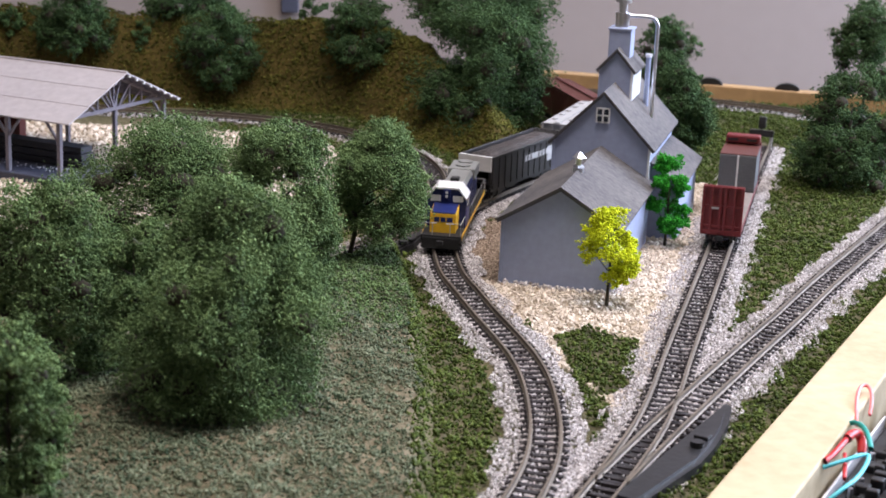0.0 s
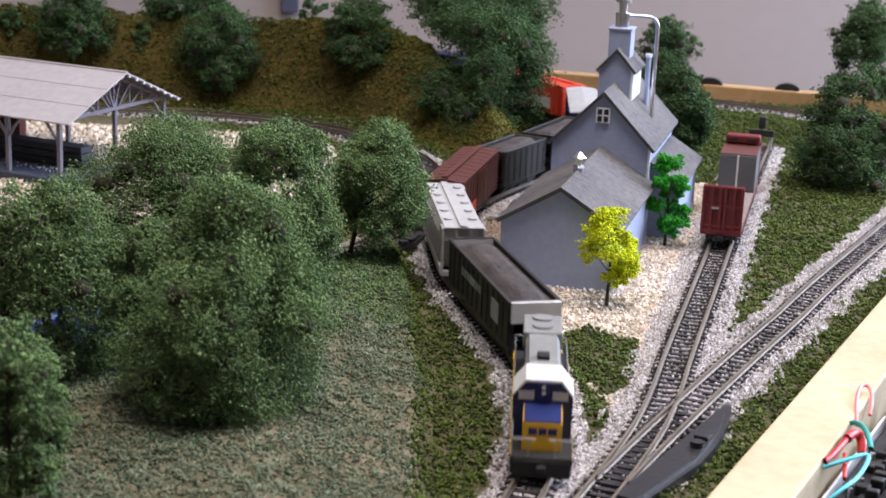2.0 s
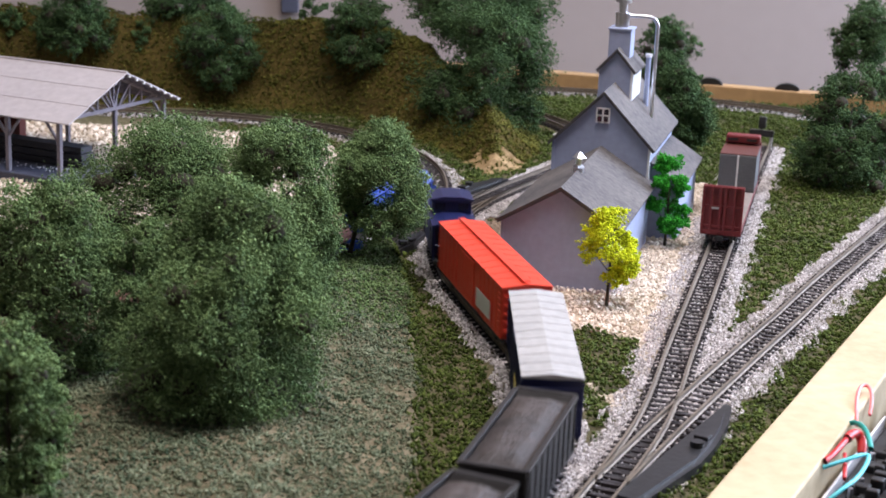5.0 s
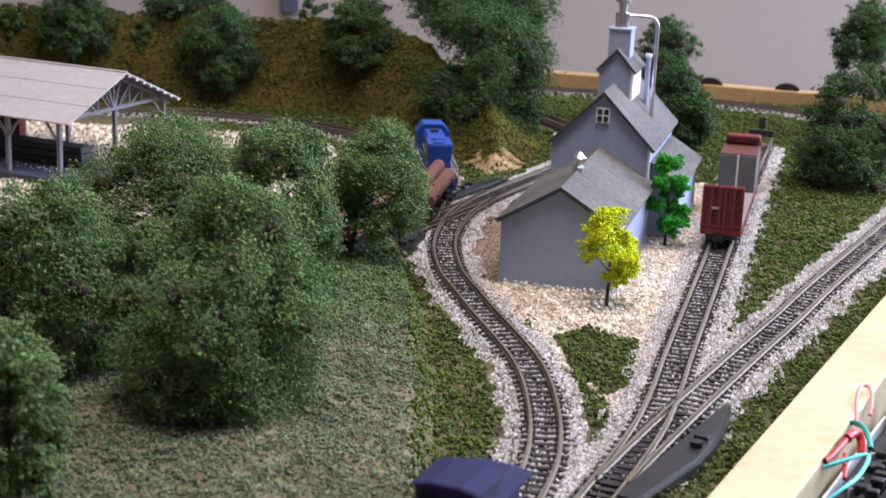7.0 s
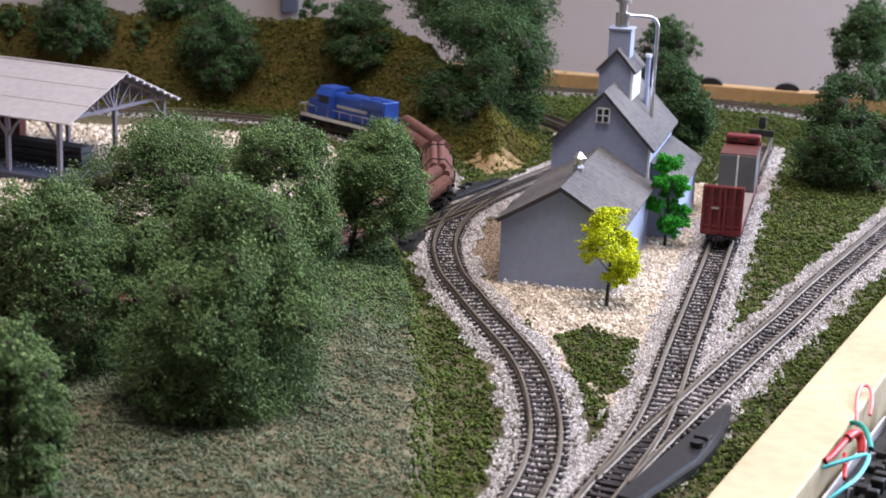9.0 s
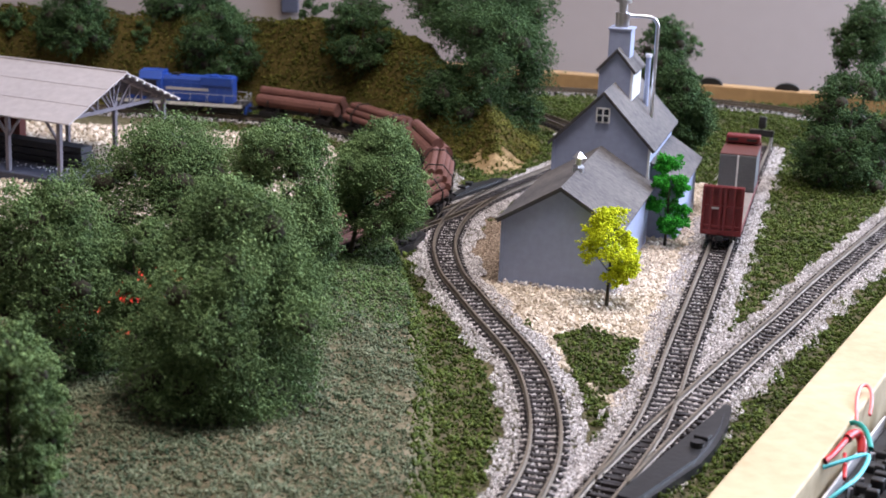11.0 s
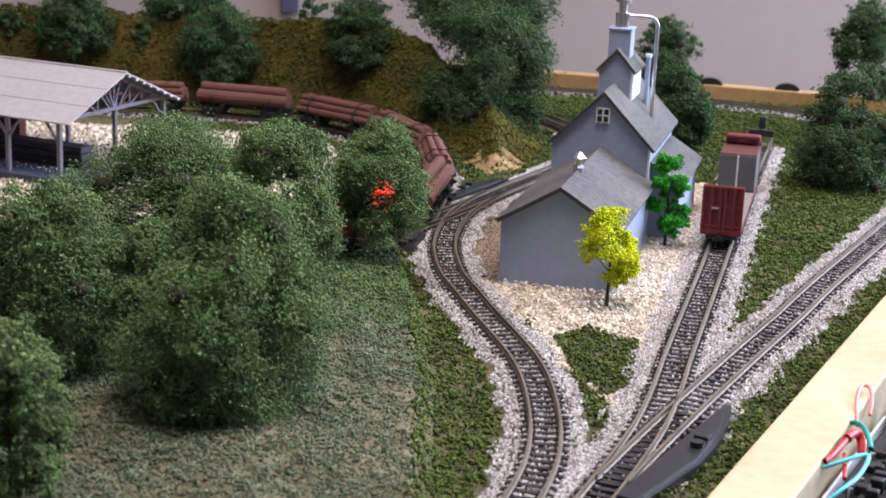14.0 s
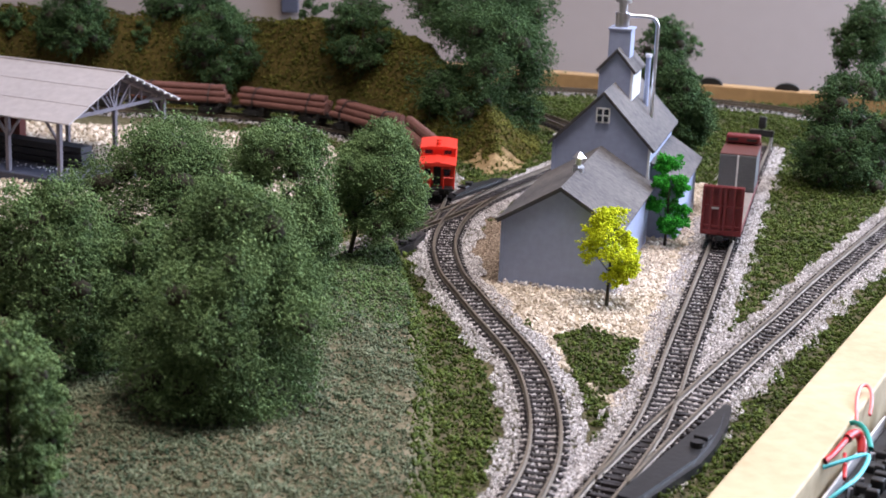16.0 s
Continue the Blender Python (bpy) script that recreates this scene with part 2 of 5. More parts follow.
FAR = curve_through([(-700, 1195), (-100, 1195), (75, 1190), (150, 1178), (225, 1150), (275, 1112), (320, 1055)])


def rail_mesh(bm, pts, off, top=0.0):
    d = np.gradient(pts, axis=0)
    d /= np.linalg.norm(d, axis=1)[:, None]
    nrm = np.c_[-d[:, 1], d[:, 0]]
    prof = [(-0.45, 0), (0.45, 0), (0.45, -0.6), (0.22, -0.85), (0.22, -1.5), (0.75, -1.8), (0.75, -2.1), (-0.75, -2.1), (-0.75, -1.8), (-0.22, -1.5), (-0.22, -0.85), (-0.45, -0.6)]
    rows = []
    for p, n in zip(pts, nrm):
        rows.append([bm.verts.new((p[0] + n[0] * (off + u), p[1] + n[1] * (off + u), top + w)) for u, w in prof])
    k = len(prof)
    for a, b in zip(rows[:-1], rows[1:]):
        for i in range(k):
            bm.faces.new((a[i], a[(i + 1) % k], b[(i + 1) % k], b[i]))
    bm.faces.new(rows[0])
    bm.faces.new(rows[-1][::-1])
    return bm


def tie_bm(half=8.1):
    bm = box(B(), -1.05, 1.05, -half, half, -4.2, -2.0, 0.18)
    for s in (-1, 1):
        for k in (-1.35, 1.35):
            box(bm, -0.55, 0.55, s * 4.95 + k - 0.4, s * 4.95 + k + 0.4, -2.0, -1.55)
    return bm


TIE = []


def track(name, line, s0, s1, label, near=(), gap=4.9, rails=True):
    """Rails as two meshes, single ties in the near stretch, the rest joined."""
    t = thing(name, at(0, 0), label, "railway track", kind="structure")
    pts = resample(line, s0, s1, 5.0)
    for off in (-4.95, 4.95):
        part("rail", rail_mesh(B(), pts, off), M["rail"], t)
    far = B()
    n_far = 0
    for s in np.arange(s0 + 2, min(s1, line[1][-1]) - 2, gap):
        p, q = on_line(line, s - 1), on_line(line, s + 1)
        ang = math.degrees(math.atan2(q[1] - p[1], q[0] - p[0])) + random.uniform(-1.5, 1.5)
        m = (p + q) / 2
        if near and near[0] < s < near[1]:
            if not TIE:
                bm = tie_bm()
                bmesh.ops.scale(bm, vec=(MM, MM, MM), verts=bm.verts)
                bmesh.ops.recalc_face_normals(bm, faces=bm.faces)
                TIE.append(bpy.data.meshes.new("tie"))
                bm.to_mesh(TIE[0])
                TIE[0].materials.append(M["tie"])
            ob = new("tie", TIE[0])
            ob.parent = t
            ob.matrix_basis = at(m[0], m[1], 0, ang)
        else:
            v0 = len(far.verts)
            box(far, -1.05, 1.05, -8.1, 8.1, -4.2, -2.0)
            far.verts.ensure_lookup_table()
            bmesh.ops.transform(far, matrix=Matrix.Translation((m[0], m[1], 0)) @ Matrix.Rotation(radians(ang), 4, "Z"), verts=far.verts[v0:])
            n_far += 1
    if n_far:
        tagged(part("distant_ties", far, M["tie"], t), kind="stuff")
    else:
        far.free()
    return t


# ---- ground ----
EDGE_R = ((79.6, 435.4), (136.7, 552.5))          # inner line of the right-hand edge board
EDGE_B = ((75, 1222), (263, 1173))        # inner line of the far edge board
HILL = [(-1290, 1068), (-187, 1064), (-131, 1066), (-73, 1058), (-33, 1015), (2, 945), (22, 893), (40, 905), (56, 960), (58, 1010),
        (42, 1058), (8, 1108), (-60, 1138), (-1290, 1142)]
MOUND_TOE = ([250, 437, 523, 614, 707, 730], [6, 1, 0, -6, -18, -28])


def side_of(line, x, y):
    (ax, ay), (bx, by) = line
    d = math.hypot(bx - ax, by - ay)
    return ((bx - ax) * (y - ay) - (by - ay) * (x - ax)) / d


def inside(poly, x, y):
    c = False
    j = len(poly) - 1
    for i in range(len(poly)):
        xi, yi = poly[i]
        xj, yj = poly[j]
        if (yi > y) != (yj > y) and x < (xj - xi) * (y - yi) / (yj - yi) + xi:
            c = not c
        j = i
    return c


def poly_dist(poly, x, y):
    best = 1e9
    for (ax, ay), (bx, by) in zip(poly, poly[1:] + poly[:1]):
        dx, dy = bx - ax, by - ay
        t = max(0, min(1, ((x - ax) * dx + (y - ay) * dy) / (dx * dx + dy * dy)))
        best = min(best, math.hypot(x - ax - t * dx, y - ay - t * dy))
    return best


def smooth(t):
    t = max(0.0, min(1.0, t))
    return t * t * (3 - 2 * t)


def in_hill(x, y):
    if y < 885 or y > 1145 or x > 62:
        return -1
    return poly_dist(HILL, x, y) if inside(HILL, x, y) else -1


LEFT_LINE = ((-150, 486), (-25, 735))


def in_mound(x, y):
    if x > 12 or y > 760:
        return -99.0
    xb = float(np.interp(y, *MOUND_TOE))
    d1 = xb - x
    d2 = -side_of(LEFT_LINE, x, y) - 11
    return min(d1, d2 * 1.2)


def height(x, y):
    n = noise.noise((x / 30, y / 30, 3)) * 1.0 + noise.noise((x / 9, y / 9, 7)) * 0.5
    h = -4.6 + 0.5 * n
    d = in_hill(x, y)
    if d > 0:
        h += 60 * smooth(d / 42) * (0.50 + 0.50 * smooth((30 - x) / 90)) + 4 * n * smooth(d / 15)
    d = in_mound(x, y)
    if d > 0:
        h += 11 * smooth(d / 8.5) + 7 * smooth(d / 60) + 1.8 * n * smooth(d / 12)
    return h


TRACKS = [(MAIN, 1180, 2080), (LOOP, 500, 1950), (LINK, 0, 180), (SIDING, 0, 640), (BRANCH, 0, 680), (FAR, 400, 1150)]
TRACK_PTS = np.vstack([resample(l, a, b, 4.0) for l, a, b in TRACKS])


GX, GY = np.arange(-440, 445, 4.0), np.arange(240, 1245, 4.0)
RAIL_TABLE = np.stack([np.sqrt(((TRACK_PTS[None, :, :] - np.c_[np.full(len(GY), gx), GY][:, None, :]) ** 2).sum(axis=2).min(axis=1)) for gx in GX])


def rail_dist(x, y):
    a, b = (min(max(x, -439), 439) + 440) / 4, (min(max(y, 241), 1239) - 240) / 4
    i, j = int(a), int(b)
    u, v = a - i, b - j
    t = RAIL_TABLE
    return (t[i, j] * (1 - u) + t[i + 1, j] * u) * (1 - v) + (t[i, j + 1] * (1 - u) + t[i + 1, j + 1] * u) * v


YARD = [(14, 650), (36, 610), (44, 570), (62, 520), (78, 560), (92, 610), (108, 680), (124, 760), (140, 830), (150, 890), (120, 900), (100, 820), (60, 850), (22, 780), (10, 700)]
SHED_YARD = [(-500, 700), (-120, 700), (-60, 800), (-45, 880), (-70, 955), (-120, 985), (-500, 1000)]
MOSS = [(44, 600), (56, 612), (78, 596), (72, 545), (60, 534), (50, 552)]


DIRT = [(4, 716), (12, 748), (24, 800), (38, 790), (32, 672), (22, 668), (13, 688)]


def in_cliff(x, y):
    """The bare sandy face at the tip of the hill."""
    d = in_hill(x, y)
    return 0 < d < 13 + 4 * noise.noise((x / 9, y / 9, 4)) and math.hypot(x - 34, y - 902) < 34


def ground_sheet():
    step = 4.0
    xs = np.r_[np.arange(-1300, -440, 20), np.arange(-440, 441, step)]
    ys = np.r_[np.arange(-300, 240, 20), np.arange(240, 1240, step)]
    idx, verts, faces, mats = {}, [], [], []

    def vid(i, j):
        if (i, j) not in idx:
            idx[(i, j)] = len(verts)
            verts.append((xs[i], ys[j], height(xs[i], ys[j])))
        return idx[(i, j)]

    for i in range(len(xs) - 1):
        for j in range(len(ys) - 1):
            x, y = xs[i] + 2, ys[j] + 2
            if side_of(EDGE_R, x, y) < -3 or side_of(EDGE_B, x, y) > 3:
                continue
            faces.append((vid(i, j), vid(i + 1, j), vid(i + 1, j + 1), vid(i, j + 1)))
            mats.append(4 if in_cliff(x, y) else 1 if in_hill(x, y) > 0 else 3 if in_mound(x, y) > 6 else 2 if (inside(YARD, x, y) and not inside(MOSS, x, y)) or inside(SHED_YARD, x, y) else 0)
    ob = mesh_np("ground", np.array(verts), np.array(faces), M["turf"], smooth=True)
    ob.data.materials.append(M["hill"])
    for k in ("sand", "straw", "cliff"):
        ob.data.materials.append(M[k])
    ob.data.polygons.foreach_set("material_index", mats)
    return tagged(ob, "sculpted layout ground with green turf, sandy yard and wooded hill", "ground", kind="structure")


# ---- scattered stuff: stones, tufts ----
def pieces(rng, places, sizes, shape, squash=1.0):
    """One small irregular solid at each place."""
    n = len(places)
    if shape == "stone":
        base = np.array([(1, 0, 0), (-1, 0, 0), (0, 1, 0), (0, -1, 0), (0, 0, 0.8), (0, 0, -0.8)], float)
        tri = np.array([(0, 2, 4), (2, 1, 4), (1, 3, 4), (3, 0, 4), (2, 0, 5), (1, 2, 5), (3, 1, 5), (0, 3, 5)])
    else:
        base = np.array([(0.94, 0, -0.33), (-0.47, 0.82, -0.33), (-0.47, -0.82, -0.33), (0, 0, 1)], float)
        tri = np.array([(0, 1, 3), (1, 2, 3), (2, 0, 3), (1, 0, 2)])
    k = len(base)
    v = base[None] * (1 + rng.uniform(-0.35, 0.35, (n, k, 3)))
    if shape != "stone":
        v = (v + rng.uniform(-0.35, 0.35, (n, k, 3))) * rng.uniform(0.35, 1.45, (n, 1, 3))
    q = rng.normal(size=(n, 4))
    q /= np.linalg.norm(q, axis=1)[:, None]
    w, x, y, z = q.T
    r = np.stack([1 - 2 * (y * y + z * z), 2 * (x * y - z * w), 2 * (x * z + y * w), 2 * (x * y + z * w), 1 - 2 * (x * x + z * z), 2 * (y * z - x * w),
                  2 * (x * z - y * w), 2 * (y * z + x * w), 1 - 2 * (x * x + y * y)], axis=1).reshape(n, 3, 3)
    v = np.einsum("nij,nkj->nki", r, v) * np.asarray(sizes)[:, None, None]
    v[:, :, 2] *= squash
    v += np.asarray(places)[:, None, :]
    f = tri[None] + (np.arange(n) * k)[:, None, None]
    return v.reshape(-1, 3), f.reshape(-1, 3)


def scatter(name, label, material, xr, yr, density, size, keep, shape="tuft", lift=0.3, seed=1, lump=0.0):
    rng = np.random.default_rng(seed)
    n = int((xr[1] - xr[0]) * (yr[1] - yr[0]) * density)
    x, y = rng.uniform(*xr, n), rng.uniform(*yr, n)
    pts, sz = [], []
    for a, b, u in zip(x, y, rng.uniform(0, 1, n)):
        k = keep(a, b)
        if k > u:
            s = size * (0.6 + 0.8 * ((u * 977) % 1))
            pts.append((a, b, height(a, b) + s * lift + lump * max(0.0, 0.30 + 0.8 * noise.noise((a / 5.5, b / 5.5, 9)) + 0.4 * noise.noise((a / 2.4, b / 2.4, 19))) * (u * 331 % 1) ** 0.5))
            sz.append(s)
    v, f = pieces(rng, np.array(pts), np.array(sz), shape)
    return tagged(mesh_np(name, v, f, material, None, shape == "tuft"), label, name.replace("_", " "), kind="stuff")


BARE = [resample(LINK, 0, 160, 6.0), resample(BRANCH, 20, 125, 6.0)]


def bare(x, y):
    """The bare plastic beds of the turnouts."""
    return any(((c - (x, y)) ** 2).sum(axis=1).min() < 72 for c in BARE)


def turnout_bed(c, label):
    d = np.gradient(c, axis=0)
    d /= np.linalg.norm(d, axis=1)[:, None]
    n = np.c_[-d[:, 1], d[:, 0]] * 8.6
    bm = B()
    rows = [[bm.verts.new((p[0] + k * q[0], p[1] + k * q[1], z)) for k, z in ((-1.15, -4.6), (-1, -3.3), (1, -3.3), (1.15, -4.6))] for p, q in zip(c, n)]
    for a, b in zip(rows[:-1], rows[1:]):
        for k in range(3):
            bm.faces.new((a[k], a[k + 1], b[k + 1], b[k]))
    tagged(part("turnout_bed", bm, M["bed"]), label, "track bed", kind="structure")


def ballast(name, line, s0, s1, width, count, seed, rail_clear=True):
    rng = np.random.default_rng(seed)
    s = rng.uniform(max(s0, 2), min(s1, line[1][-1] - 2), count)
    u = rng.uniform(-1, 1, count)
    u = np.sign(u) * np.abs(u) ** 0.9 * width * (1 + 0.12 * np.sin(s / 9.0) + 0.1 * np.sin(s / 3.7))
    pts = []
    sz = rng.uniform(0.36, 0.68, count)
    keep, keep_all = [], []
    for a, b, k in zip(s, u, sz):
        keep_all.append(0)
        p, q = on_line(line, a - 1), on_line(line, a + 1)
        d = (q - p) / np.linalg.norm(q - p)
        x, y = (p + q) / 2 + np.array((-d[1], d[0])) * b
        e = abs(b)
        if bare(x, y) and (a * 7.31) % 1 > 0.22:
            continue
        keep.append(len(keep_all) - 1)
        z = (-2.95 if e < 8.5 else -2.75 - (e - 8.5) * 0.15) + (0.5 if e < 8.5 else 0.6) * ((a * 13.7) % 1)
        if rail_clear and abs(e - 4.95) < 1.2:
            z -= 0.3
        pts.append((x, y, z))
    v, f = pieces(rng, np.array(pts), sz[keep], "stone")
    return tagged(mesh_np(name, v, f, M["ballast"]), "loose grey and white stone ballast along the track", "ballast", kind="stuff")


# ---- trees ----
def crown_pieces(rng, r, h, n, leaf, lobes, taper=0.25):
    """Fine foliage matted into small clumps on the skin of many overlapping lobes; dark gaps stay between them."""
    z = rng.uniform(-0.92, 0.94, lobes)
    a = np.arange(lobes) * 2.39996 + rng.uniform(-0.5, 0.5, lobes)
    w = np.sqrt(np.maximum(0.08, 1 - np.abs(z) ** 2.6)) * (1 - taper * (z + 0.4)) * rng.uniform(0.50, 0.80, lobes)
    ctr = np.c_[np.cos(a) * w * r, np.sin(a) * w * r, z * h / 2 * 0.82]
    rad = r * rng.uniform(0.22, 0.38, lobes)
    m = max(80, n // 60)
    k = rng.integers(0, lobes, m)
    d = rng.normal(size=(m, 3))
    d[:, 2] += 0.2
    d /= np.linalg.norm(d, axis=1)[:, None]
    clump = ctr[k] + d * (rad[k] * rng.uniform(0.72, 1.05, m))[:, None]
    size = r * rng.uniform(0.045, 0.11, m)
    i = rng.integers(0, m, n * 2 // 3)
    p = clump[i] + rng.normal(size=(len(i), 3)) * size[i][:, None] * (0.8, 0.8, 0.6)
    # a thinner layer all over the lobes between the clumps
    k = rng.integers(0, lobes, n - len(i))
    d = rng.normal(size=(len(k), 3))
    d /= np.linalg.norm(d, axis=1)[:, None]
    p = np.vstack([p, ctr[k] + d * (rad[k] * rng.uniform(0.36, 0.95, len(k)))[:, None]])
    mid = (np.percentile(p, 99, axis=0) + np.percentile(p, 1, axis=0)) / 2
    fit = np.array((r, r, h / 2)) / np.percentile(np.abs(p - mid), 98.0, axis=0)
    p = (p - mid) * fit
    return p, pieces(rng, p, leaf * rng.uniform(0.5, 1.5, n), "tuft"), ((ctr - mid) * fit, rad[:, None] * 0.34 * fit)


def shade_core(rng, core, up):
    """Dark blobs added inside the lobes: they block light and stand in for shade in the gaps."""
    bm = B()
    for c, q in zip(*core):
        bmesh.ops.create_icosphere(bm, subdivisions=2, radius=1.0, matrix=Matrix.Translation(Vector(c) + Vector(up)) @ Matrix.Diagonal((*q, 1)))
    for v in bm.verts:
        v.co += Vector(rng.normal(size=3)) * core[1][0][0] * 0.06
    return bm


def fibre_mesh(rng, places, r):
    """Thin curled strands of the foliage netting."""
    v, f = [], []
    for p in places:
        d = rng.normal(size=3)
        d /= np.linalg.norm(d)
        bend = rng.normal(size=3) * 0.5
        q = np.array(p) * (1.02, 1.02, 1.0)
        for j in range(5):
            b = len(v)
            for t in (0.0, 2.094, 4.189):
                v.append(q + 0.11 * np.array((math.cos(t), math.sin(t), math.sin(t + 1))))
            if j:
                for t in range(3):
                    f.append((b - 3 + t, b - 3 + (t + 1) % 3, b + (t + 1) % 3, b + t))
            q = q + d * r * 0.045
            d = d + bend * 0.5
            d /= np.linalg.norm(d)
    return np.array(v), np.array(f)


def tree(place, r, h, stem, leaf, n, material, label, seed, lobes=26, base_z=None, group="model trees", lean=(0, 0), fibres=0, taper=0.25):
    """Trunk with limbs and a crown of matted foliage. r, h: half width and height of the crown; stem: trunk below it; lean: the crown's shift off the trunk's foot."""
    rng = np.random.default_rng(seed)
    x, y = place[0] - lean[0], place[1] - lean[1]
    z = height(x, y) - 1 if base_z is None else base_z
    t = thing("tree", at(x, y, z), label, "tree", group)
    bm = B()
    k = max(0.62, r * 0.045)
    u, w = lean
    knee = (u * 0.35 + 0.4, w * 0.35 + 0.3, stem + h * 0.2)
    rod(bm, (0, 0, 0), knee, k * 1.3, 9, k * 0.85)
    rod(bm, knee, (u, w, stem + h * 0.75), k * 0.85, 7, k * 0.35)
    for j in range(9):
        a = j * 2.4 + rng.uniform(-0.4, 0.4)
        q = 0.05 + 0.06 * j
        z0 = stem + h * q
        c = min(1.0, 0.35 + q)
        rod(bm, (u * c, w * c, z0), (u + math.cos(a) * r * 0.62, w + math.sin(a) * r * 0.62, z0 + h * 0.18), k * 0.45, 6, k * 0.16)
    part("trunk", bm, M["bark"], t, smooth=True)
    p, (v, f), core = crown_pieces(rng, r, h, n, leaf, lobes, taper)
    up = np.array((u, w, stem + h / 2))
    mesh_np("crown", v + up, f, material, t, True)
    # added dark cores in bark colour, so gaps in the foliage read as shade
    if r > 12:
        part("shade_core", shade_core(rng, core, up), M["bark"], t, "dark blobs added inside the crown to shade its gaps", True)
    if fibres:
        v, f = fibre_mesh(rng, p[rng.integers(0, n, fibres)], r)
        tagged(mesh_np("fibre_net", v + up, f, M["fibre"], t), "pale curled fibres of the foliage net", kind="stuff")
    return t


# ---- the room and the table ----
def wall(name, x0, x1, y0, y1, z0, z1, material, label):
    return tagged(part(name, box(B(), x0, x1, y0, y1, z0, z1), material), label, name.split("_")[0], kind="structure")


def room():
    wall("floor", -2500, 1500, -1500, 2100, -960, -950, M["carpet"], "dark carpeted floor of the train room")
    wall("ceiling", -2500, 1500, -1500, 2100, 1420, 1440, M["ceiling"], "plain white ceiling of the train room")
    wall("wall_north", -2500, 1500, 1720, 1800, -950, 1420, M["wallpaint"], "plain beige painted wall behind the layout")
    wall("wall_south", -2500, 1500, -1500, -1420, -950, 1420, M["wallpaint"], "plain beige painted wall")
    wall("wall_west", -2500, -2420, -1420, 1720, -950, 1420, M["wallpaint"], "plain beige painted wall")
    # the east wall stands round the window opening
    bm = B()
    box(bm, 1400, 1480, -1420, 620, -950, 1420)
    box(bm, 1400, 1480, 620, 1720, -950, 20)
    box(bm, 1400, 1480, 620, 1720, 1220, 1420)
    tagged(part("wall_east", bm, M["wallpaint"]), "beige painted wall with a wide window", "wall", kind="structure")
    w = thing("window_1", at(1400, 1170, 620), "wide white-framed window that lets daylight in", "window", kind="structure")
    bm = B()
    for y0, y1, z0, z1 in ((-550, 550, -600, -550), (-550, 550, 550, 600), (-550, -500, -550, 550), (500, 550, -550, 550), (-20, 20, -550, 550)):
        box(bm, 10, 60, y0, y1, z0, z1, 4)
    part("window_frame", bm, M["white_trim"], w)


def wall_bits():
    for x, y in ((194.5, 1197), (249.5, 1184)):
        c = thing("cable_clip", at(x, y, 6.4, -14), "small round black cable clip on the edge board", "cable clip", "clips on the edge board")
        part("clip", prism(B(), [(9 * math.cos(a), 5 * math.sin(a)) for a in np.linspace(0, math.pi, 12)], -3, 3, "y"), M["c_dark"], c)
    f = thing("wall_panel", at(-173, 1719, 60), "dark grey panel hung on the wall", "panel")
    part("board", box(B(), -9, 9, -8, 0, -75, 90, 1.0), M["slab"], f)


def edge_boards():
    def board(name, line, a, b, w, z0, z1, material, label, side):
        (ax, ay), (bx, by) = line
        ang = math.degrees(math.atan2(by - ay, bx - ax))
        t = box(B(), a, b, *((-w, 0) if side < 0 else (0, w)), z0, z1, 0.8)
        ob = part(name, t, material)
        ob.matrix_world = at(ax, ay, 0, ang)
        return tagged(ob, label, "edge board", kind="structure")

    board("trim_east", EDGE_R, -830, 760, 22.6, -60, 1.5, M["ply"], "pale plywood edge board along the layout", -1)
    board("trim_north", EDGE_B, -1420, 330, 14, -60, 6.5, M["pine"], "thin pine edge board along the back of the layout", 1)
    bm = box(B(), -1300, -160, -300, 1200, -60, -40)
    tagged(part("table_base", bm, M["pine"]), "wooden base under the model landscape", "table", kind="structure")


# ---- buildings ----
def gable(bm, w, d0, d1, eave, apex, z0=0.0, x0=0.0):
    """A house block: gable ends at d0 and d1 along y, centred on x0."""
    prism(bm, [(x0 - w / 2, z0), (x0 + w / 2, z0), (x0 + w / 2, eave), (x0, apex), (x0 - w / 2, eave)], d0, d1, "y")
    return bm


def roof_slab(w, d0, d1, eave, apex, over, t, side, x0=0.0):
    k = (apex - eave) / (w / 2)
    e = w / 2 + over
    z = apex - k * e
    return prism(B(), [(x0, apex + 0.1), (x0 + side * e, z + 0.1), (x0 + side * e, z + 0.1 + t), (x0, apex + 0.1 + t)], d0, d1, "y")


def clapboards(bm, x0, x1, y, z0, z1, pitch, outline=None):
    z = z0
    while z < z1:
        a, b = (x0, x1) if not outline else outline(z + pitch / 2)
        if b - a > 1:
            prism(bm, [(y, z), (y - 0.06, z), (y - 0.02, z + pitch)], a, b, "x")
        z += pitch
    return bm


